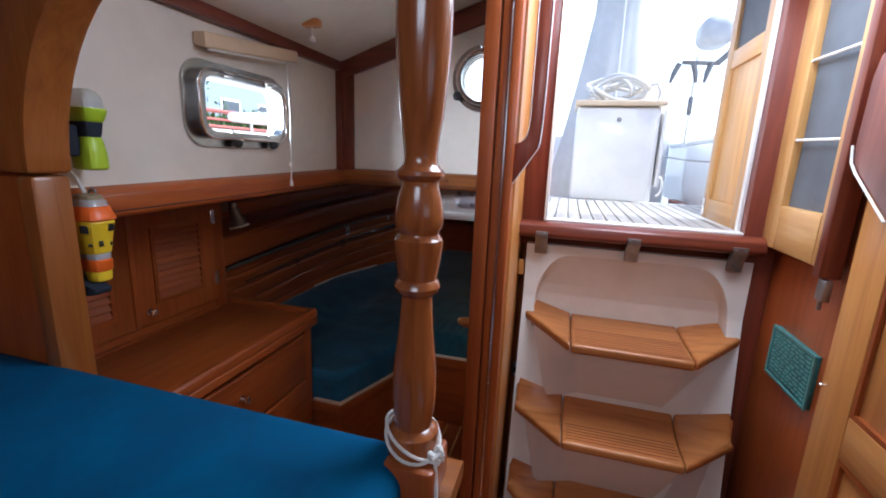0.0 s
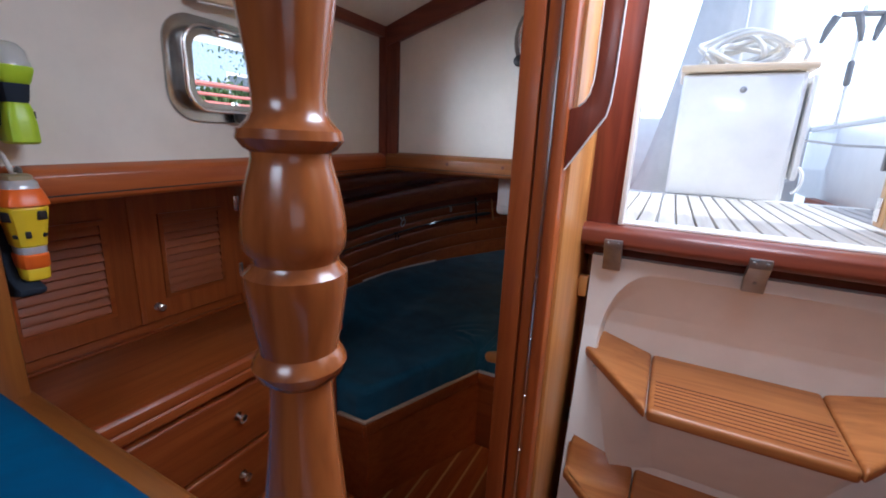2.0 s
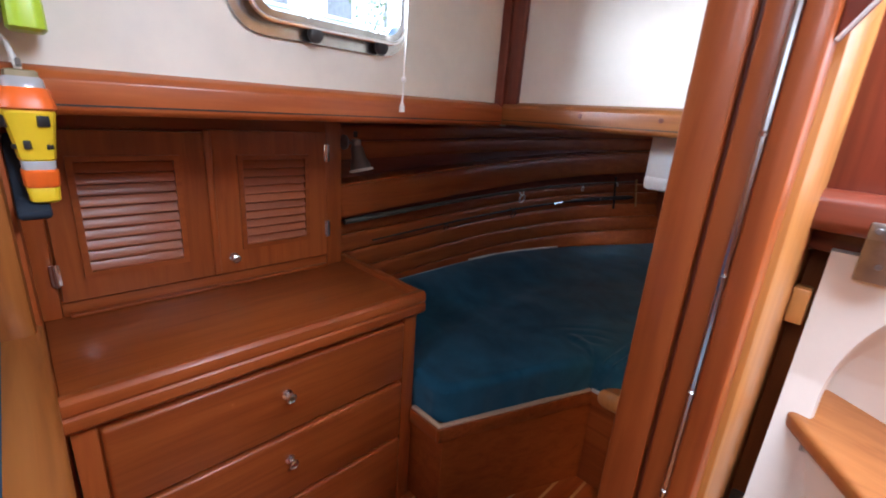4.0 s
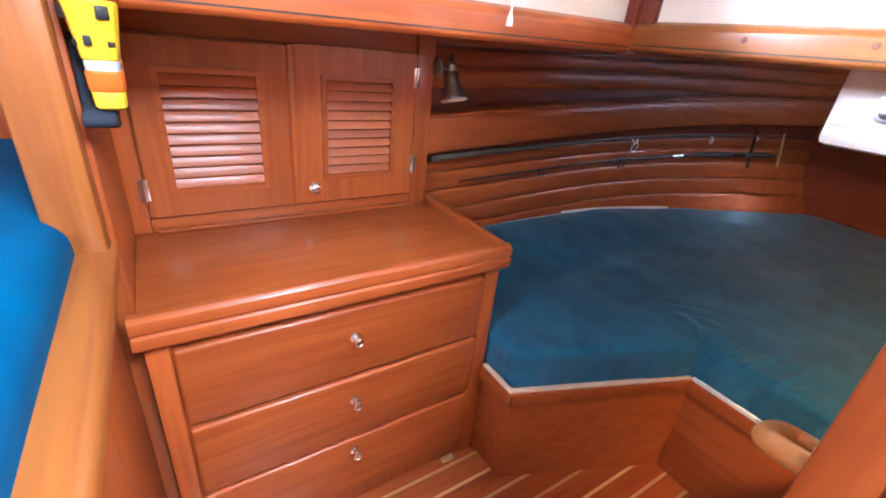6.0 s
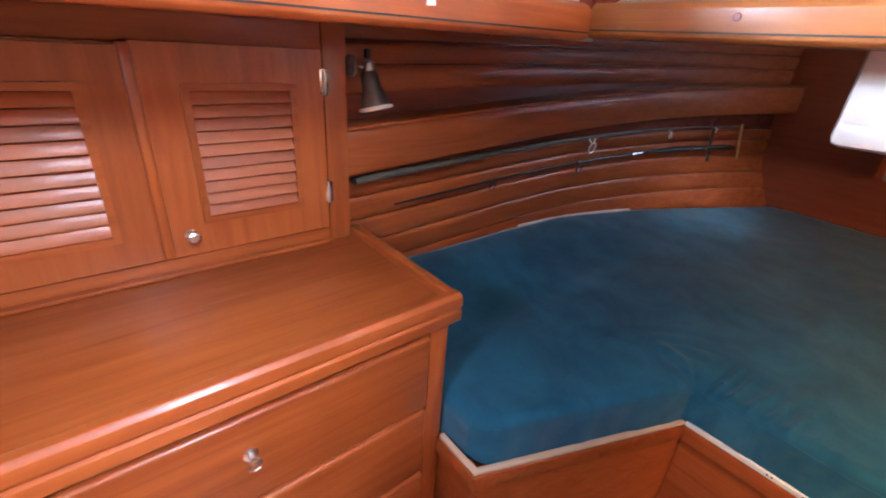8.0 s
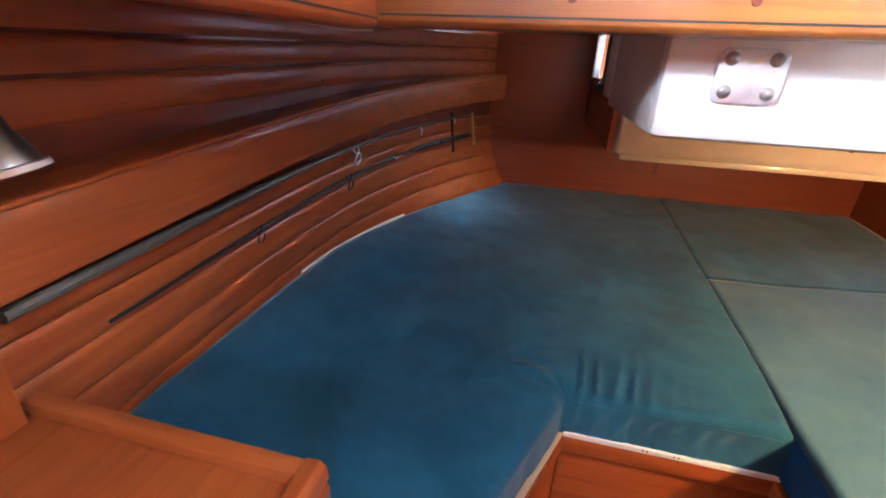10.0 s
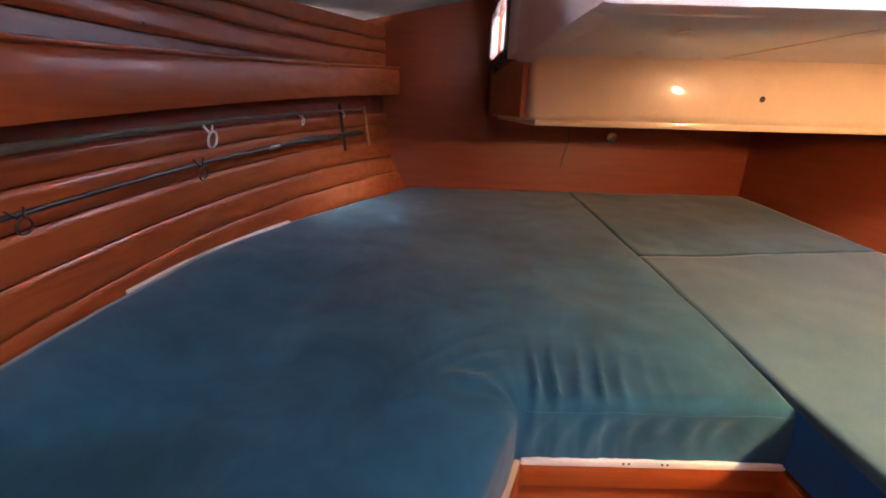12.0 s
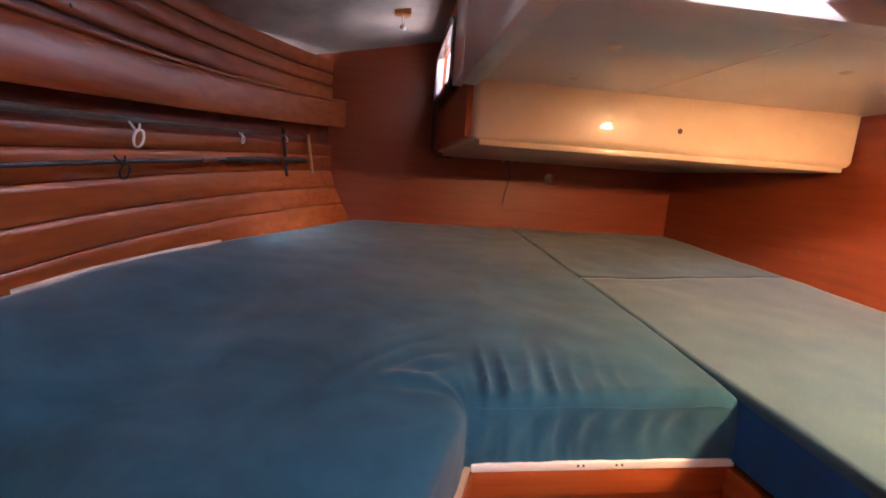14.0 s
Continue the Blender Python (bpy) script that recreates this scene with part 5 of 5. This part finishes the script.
part("holder", box(-1.21, -1.172, 1.002, 1.045, 1.70, 1.78, 0.008), navy, torch, "dark wall clip")

# ---- cockpit seen through the companionway ----
structure("cockpit_sole", box(-0.10, 0.96, 1.955, 3.46, 1.432, 1.478, 0), gelcoat, "white cockpit sole under teak grating", "floor")
structure("cockpit_well_floor", box(-0.60, 0.96, 3.46, 4.6, 1.262, 1.30, 0), gelcoat, "white cockpit floor", "floor")
weathered = wood("weathered_teak", (0.52, 0.50, 0.47), (0.44, 0.42, 0.39), (0.34, 0.32, 0.30), "y", rough=0.7, coat=0.0)
grating = thing("cockpit_grating", (0.3, 2.5, 1.478), "silver-grey weathered teak cockpit grating", "grating")
x = -0.085
while x < 0.94:
    part("slat", box(x, x + 0.046, 1.97, 3.12, 1.480, 1.500, 0.003), weathered, grating)
    x += 0.053
bm = box(-0.72, -0.62, 2.58, 5.2, 1.835, 1.92, 0.03)
box(1.03, 1.10, 1.96, 5.2, 1.40, 1.92, 0.03, bm)
box(-2.1, -0.70, 2.58, 5.2, 1.90, 1.96, 0.03, bm)
box(-2.1, -1.31, 1.01, 2.58, 1.665, 1.70, 0.01, bm)
box(-0.58, -0.102, 2.70, 3.46, 1.432, 1.478, 0.01, bm)
box(1.02, 2.1, 1.96, 5.2, 1.90, 1.96, 0.03, bm)
box(-0.70, 1.02, 5.1, 5.2, 1.30, 2.0, 0.03, bm)
structure("cockpit_coaming", bm, gelcoat, "white moulded cockpit coamings and side decks", "deck")

locker = thing("pedestal_box", (0.32, 3.3, 1.478), "white cockpit locker box with a cream lid", "locker")
part("body", box(0.075, 0.565, 3.17, 3.58, 1.50, 2.075, 0.012), gelcoat, locker)
front = part("front_panel", box(0.082, 0.545, 3.148, 3.17, 1.50, 2.065, 0.010), gelcoat, locker)
part("lock", lathe([(0.014, 0), (0.014, 0.004), (0.008, 0.007), (0, 0.007)], (0.327, 3.148, 1.998), aft_turn, 18), steel, front, "round metal lock")
part("lid", box(0.058, 0.590, 3.13, 3.60, 2.080, 2.112, 0.010), cream, locker, "cream lid")
part("side_board", box(0.578, 0.600, 3.16, 3.56, 1.60, 2.06, 0.006), gelcoat, locker)
part("handle", tube([(0.60 + 0.03 * math.sin(a), 3.2, 1.60 + 0.06 * math.cos(a)) for a in (0, 0.5, 1.0, 1.57, 2.1, 2.6, 3.14)], 0.008, 8), gelcoat, locker)

rope = thing("rope_coil", (0.33, 3.35, 2.112), "loose coil of white rope on the locker lid", "rope")
random.seed(11)
for k in range(9):
    cx, cz, rx, rz = 0.335 + random.uniform(-0.05, 0.05), 2.185 + random.uniform(-0.02, 0.03), random.uniform(0.09, 0.17), random.uniform(0.045, 0.075)
    cy, ph = 3.25 + 0.022 * k, random.uniform(0, 6)
    part("loop", tube([(cx + rx * math.cos(a), cy + 0.03 * math.sin(2 * a + ph), max(2.124, cz + rz * math.sin(a) + 0.012 * math.sin(3 * a + ph))) for a in [2 * math.pi * j / 28 for j in range(28)]], 0.012, 8, closed=True), white_cord, rope)
part("end", tube([(0.20, 3.24, 2.126), (0.15, 3.22, 2.17), (0.135, 3.22, 2.13), (0.17, 3.21, 2.126)], 0.012, 8), white_cord, rope)
part("end", tube([(0.46, 3.24, 2.20), (0.53, 3.23, 2.22), (0.555, 3.23, 2.17), (0.545, 3.22, 2.126)], 0.012, 8), white_cord, rope)

canvas = cloth("grey_canvas", (0.70, 0.70, 0.68), (0.60, 0.60, 0.58), 600, 0.1)
cover = thing("wheel_cover", (0.3, 3.9, 1.4), "pale grey canvas cover over the steering wheel", "cover")
rows = []
for j in range(41):
    k = j / 40
    z = 1.42 + 1.75 * k
    half = 0.40 - 0.22 * min(1, k * 1.25) ** 0.8
    cx = 0.27 + 0.06 * k
    row = []
    for i in range(49):
        a = 2 * math.pi * i / 48
        fold = 1 + 0.05 * math.sin(7 * a + 3 * k) * (1 - 0.6 * k) + 0.03 * math.sin(13 * a)
        row.append((cx + half * fold * math.cos(a), 3.92 + 0.26 * half / 0.4 * fold * math.sin(a), z))
    rows.append(row)
rows.append([(0.33, 3.92, 3.2)] * 49)
bm = sheet(rows)
bmesh.ops.remove_doubles(bm, verts=bm.verts, dist=0.0005)
part("canvas", bm, canvas, cover)
part("seam", tube([(0.335, 3.655 + 0.10 * k, 2.05 + 0.6 * k) for k in (0, 0.5, 1.0, 1.5)], 0.006, 6), gelcoat, cover, "white seam tape")

# outer companionway door leaf, swung open into the cockpit
od = thing("companion_door", (0.66, 2.15, 1.51), "honey-coloured companionway door swung open outside", "door")
part("stile", box(0.653, 0.683, 1.965, 2.03, 1.515, 2.75, 0.004), daylit_z, od)
part("stile", box(0.653, 0.683, 2.33, 2.395, 1.515, 2.75, 0.004), daylit_z, od)
part("rail", box(0.6535, 0.6825, 2.03, 2.33, 1.515, 1.60, 0.004), daylit_y, od)
part("rail", box(0.6535, 0.6825, 2.03, 2.33, 2.13, 2.20, 0.004), daylit_y, od)
part("rail", box(0.6535, 0.6825, 2.03, 2.33, 2.66, 2.75, 0.004), daylit_y, od)
part("panel", box(0.663, 0.673, 2.03, 2.33, 1.60, 2.13, 0.003), daylit_z, od)
part("mesh", box(0.666, 0.67, 2.03, 2.33, 2.20, 2.66, 0), mesh_grey, od, "grey mesh panel", smooth=False)
part("hinge", box(0.65, 0.6525, 2.36, 2.40, 1.53, 1.60, 0.001), chrome, od)

# gear on the cockpit rail
gear = thing("stern_gear", (1.0, 4.2, 1.96), "white cowl with dark clamp brackets at the stern", "outboard")
dark_metal = plain("dark_bracket", (0.26, 0.25, 0.24), 0.5, 0.5, spots=0.2)
part("cowl", box(0.93, 1.17, 4.1, 4.4, 2.64, 2.86, 0.09, seg=6), plain("pale_cowl", (0.62, 0.62, 0.62), 0.4), gear)
part("strut", tube([(1.18, 4.15, 2.70), (1.14, 4.12, 2.58), (1.06, 4.10, 2.50)], 0.022, 8), dark_metal, gear)
part("crossbar", tube([(0.82, 4.1, 2.51), (1.08, 4.1, 2.50)], 0.016, 8), dark_metal, gear)
for x, w in ((0.80, -0.03), (0.90, 0.02), (1.02, -0.02)):
    part("claw", tube([(x, 4.1, 2.50), (x + w, 4.09, 2.43), (x + 1.6 * w, 4.09, 2.36)], [0.022, 0.02, 0.010], 8), dark_metal, gear)
part("clamp", box(0.90, 0.935, 4.08, 4.11, 2.12, 2.26, 0.012), dark_metal, gear)
part("tube", tube([(0.92, 4.10, 2.55), (0.92, 4.10, 2.0), (0.92, 4.12, 1.90)], 0.010, 8), gelcoat, gear)
winch = thing("deck_winch", (1.02, 3.2, 1.95), "coiled line round a low deck winch", "winch")
part("drum", lathe([(0.06, 0), (0.05, 0.02), (0.045, 0.05), (0.055, 0.07), (0, 0.075)], (1.10, 3.25, 1.955), None, 20), chrome, winch)
for k in range(3):
    part("turn", tube([(1.10 + 0.06 * math.cos(a), 3.25 + 0.06 * math.sin(a), 1.97 + 0.018 * k) for a in [2 * math.pi * j / 20 for j in range(20)]], 0.010, 7, closed=True), white_cord, winch)
line = thing("deck_line", (1.0, 3.1, 1.7), "thin line with black clips along the coaming", "line")
part("rope", tube([(0.62, 3.6, 1.80), (0.80, 3.4, 1.77), (0.97, 3.1, 1.76), (0.97, 2.6, 1.75)], 0.006, 7), steel, line)
for y in (3.4, 3.0, 2.7):
    part("clip", box(0.955, 0.978, y - 0.015, y + 0.015, 1.66, 1.78, 0.005), dark_metal, line)

# ---- outside ----
# Sheet added far aft; its emission stands in for the overexposed sky.
bm = sheet([[(90 * math.sin(radians(a)), 90 * math.cos(radians(a)), z) for a in range(-34, 75, 4)] for z in (-2, 20, 45, 80)])
sky_glow, ht, hp = material("glowing_sky")
hp.inputs["Base Color"].default_value = (0.8, 0.84, 0.88, 1)
hp.inputs["Emission Color"].default_value, hp.inputs["Emission Strength"].default_value = (0.94, 0.97, 1.0, 1), 0.9
structure("backdrop", bm, sky_glow, "glowing sheet in place of overexposed sky over the harbour", "sky")
structure("water", box(-400, 400, -400, 400, -0.5, -0.4, 0), plain("harbour_water", (0.05, 0.09, 0.10), 0.15, scale=0.5, spots=0.3), "dull green harbour water round the boat", "water", False)
boat = thing("moored_boat", (-4.2, 3.0, -0.4), "white boat with a red stripe moored alongside", "boat")
hull_red = plain("red_stripe", (0.58, 0.17, 0.13), 0.4)
part("hull", box(-5.8, -3.6, -3.0, 9.0, -0.4, 1.94, 0.10), gelcoat, boat)
part("stripe", box(-3.598, -3.585, -3.0, 9.0, 1.78, 1.86, 0), hull_red, boat, "red stripe", smooth=False)
part("rail", tube([(-3.65, -3.0, 2.10), (-3.65, 9.0, 2.12)], 0.022, 8), hull_red, boat, "red rail")
part("rail", tube([(-3.65, -3.0, 2.02), (-3.65, 9.0, 2.03)], 0.014, 8), hull_red, boat)
for k in range(7):
    part("stanchion", tube([(-3.65, -2.5 + 1.8 * k, 1.9), (-3.65, -2.5 + 1.8 * k, 2.12)], 0.015, 8), gelcoat, boat)
part("toe_rail", box(-3.72, -3.66, -3.0, 9.0, 1.94, 1.97, 0.01), hull_red, boat, "red toe rail")
structure("quay", box(-60, -12, -60, 80, -0.5, 2.2, 0), plain("quay_concrete", (0.30, 0.29, 0.27), 0.8, spots=0.2, scale=2), "concrete quay", "quay", False)
house = thing("blue_house", (-22, 19, 2.2), "blue-grey house with white window frames on the quay", "house")
part("wall", box(-27, -21, 8, 42, 2.2, 8.0, 0), plain("blue_cladding", (0.40, 0.48, 0.54), 0.7, spots=0.15), house, smooth=False)
part("roof", prism([(-28, 7.9), (-20.4, 7.9), (-24, 10.7)], "y", 7.5, 42.5, 0), plain("slate", (0.12, 0.12, 0.13), 0.7), house, smooth=False)
for k in range(9):
    for z in (3.2, 5.8):
        w = part("window", box(-21.0, -20.93, 9.5 + 3.4 * k, 11.2 + 3.4 * k, z, z + 1.5, 0.02), gelcoat, house)
        part("pane", box(-20.93, -20.90, 9.65 + 3.4 * k, 11.05 + 3.4 * k, z + 0.15, z + 1.35, 0), mesh_grey, w, smooth=False)
leafy = plain("shrub_leaves", (0.10, 0.16, 0.035), 0.6, spots=0.4, scale=3)
bark = plain("bark", (0.26, 0.22, 0.18), 0.9, spots=0.3, scale=12, relief=0.5)


def shrub(x, y, z, size, count, name="shrub", label="leafy green shrub on the quay"):
    s = thing(name, (x, y, 2.2), label, "shrub")
    bm = bmesh.new()
    for _ in range(count):
        d = Vector((random.gauss(0, 0.4), random.gauss(0, 0.5), abs(random.gauss(0, 0.45)))) * size
        m = Matrix.Translation(Vector((x, y, z)) + d) @ Euler((random.uniform(0, 6), random.uniform(0, 6), random.uniform(0, 6))).to_matrix().to_4x4()
        vs = [bm.verts.new(m @ Vector(p)) for p in ((-0.14, 0, 0), (0, 0.06, 0.02), (0.14, 0, 0), (0, -0.06, 0.02))]
        bm.faces.new(vs)
    part("leaves", bm, leafy, s, smooth=False)
    part("stem", tube([(x, y, 2.2), (x, y, z + 0.3 * size)], 0.05, 6), bark, s)


random.seed(5)
for k in range(9):
    shrub(-15.5 + random.uniform(-1, 1), 9 + 2.2 * k, 2.5, random.uniform(0.7, 1.2), 520)
tree = thing("tree", (-14.5, 13.5, 2.2), "bare-stemmed street tree with spreading limbs on the quay", "tree")
part("trunk", tube([(-14.5, 13.5, 2.2), (-14.45, 13.5, 3.0), (-14.5, 13.55, 4.0)], [0.14, 0.11, 0.09], 10), bark, tree)
bm = bmesh.new()
for k in range(9):
    a = k * 0.7
    p = Vector((-14.5, 13.52, 3.0 + 0.1 * k))
    q = p + Vector((0.5 * math.cos(a), 0.7 * math.sin(a), 1.0))
    tube([p, (p + q) / 2 + Vector((0, 0, 0.15)), q, q + Vector((0.3 * math.cos(a), 0.4 * math.sin(a), 0.9))], [0.06, 0.045, 0.03, 0.012], 6, bm)
part("limbs", bm, bark, tree)
bm = bmesh.new()
for _ in range(1500):
    d = Vector((random.gauss(0, 0.7), random.gauss(0, 0.9), random.gauss(0, 0.5)))
    m = Matrix.Translation(Vector((-14.5, 13.5, 5.2)) + d) @ Euler((random.uniform(0, 6), random.uniform(0, 6), random.uniform(0, 6))).to_matrix().to_4x4()
    bm.faces.new([bm.verts.new(m @ Vector(p)) for p in ((-0.09, 0, 0), (0, 0.04, 0.02), (0.09, 0, 0), (0, -0.04, 0.02))])
part("crown", bm, leafy, tree, smooth=False)

# ---- planks of the sole ----
x = -0.644 - 0.091 * 12
while x < 1.25:
    part("plank", box(x + 0.006, x + 0.085, -1.58, 2.695, -0.006, 0.0, 0.0015), wood_y, sole)
    part("holly_strip", box(x - 0.006, x + 0.006, -1.58, 2.695, -0.006, -0.0008, 0), holly, sole, smooth=False)
    x += 0.091
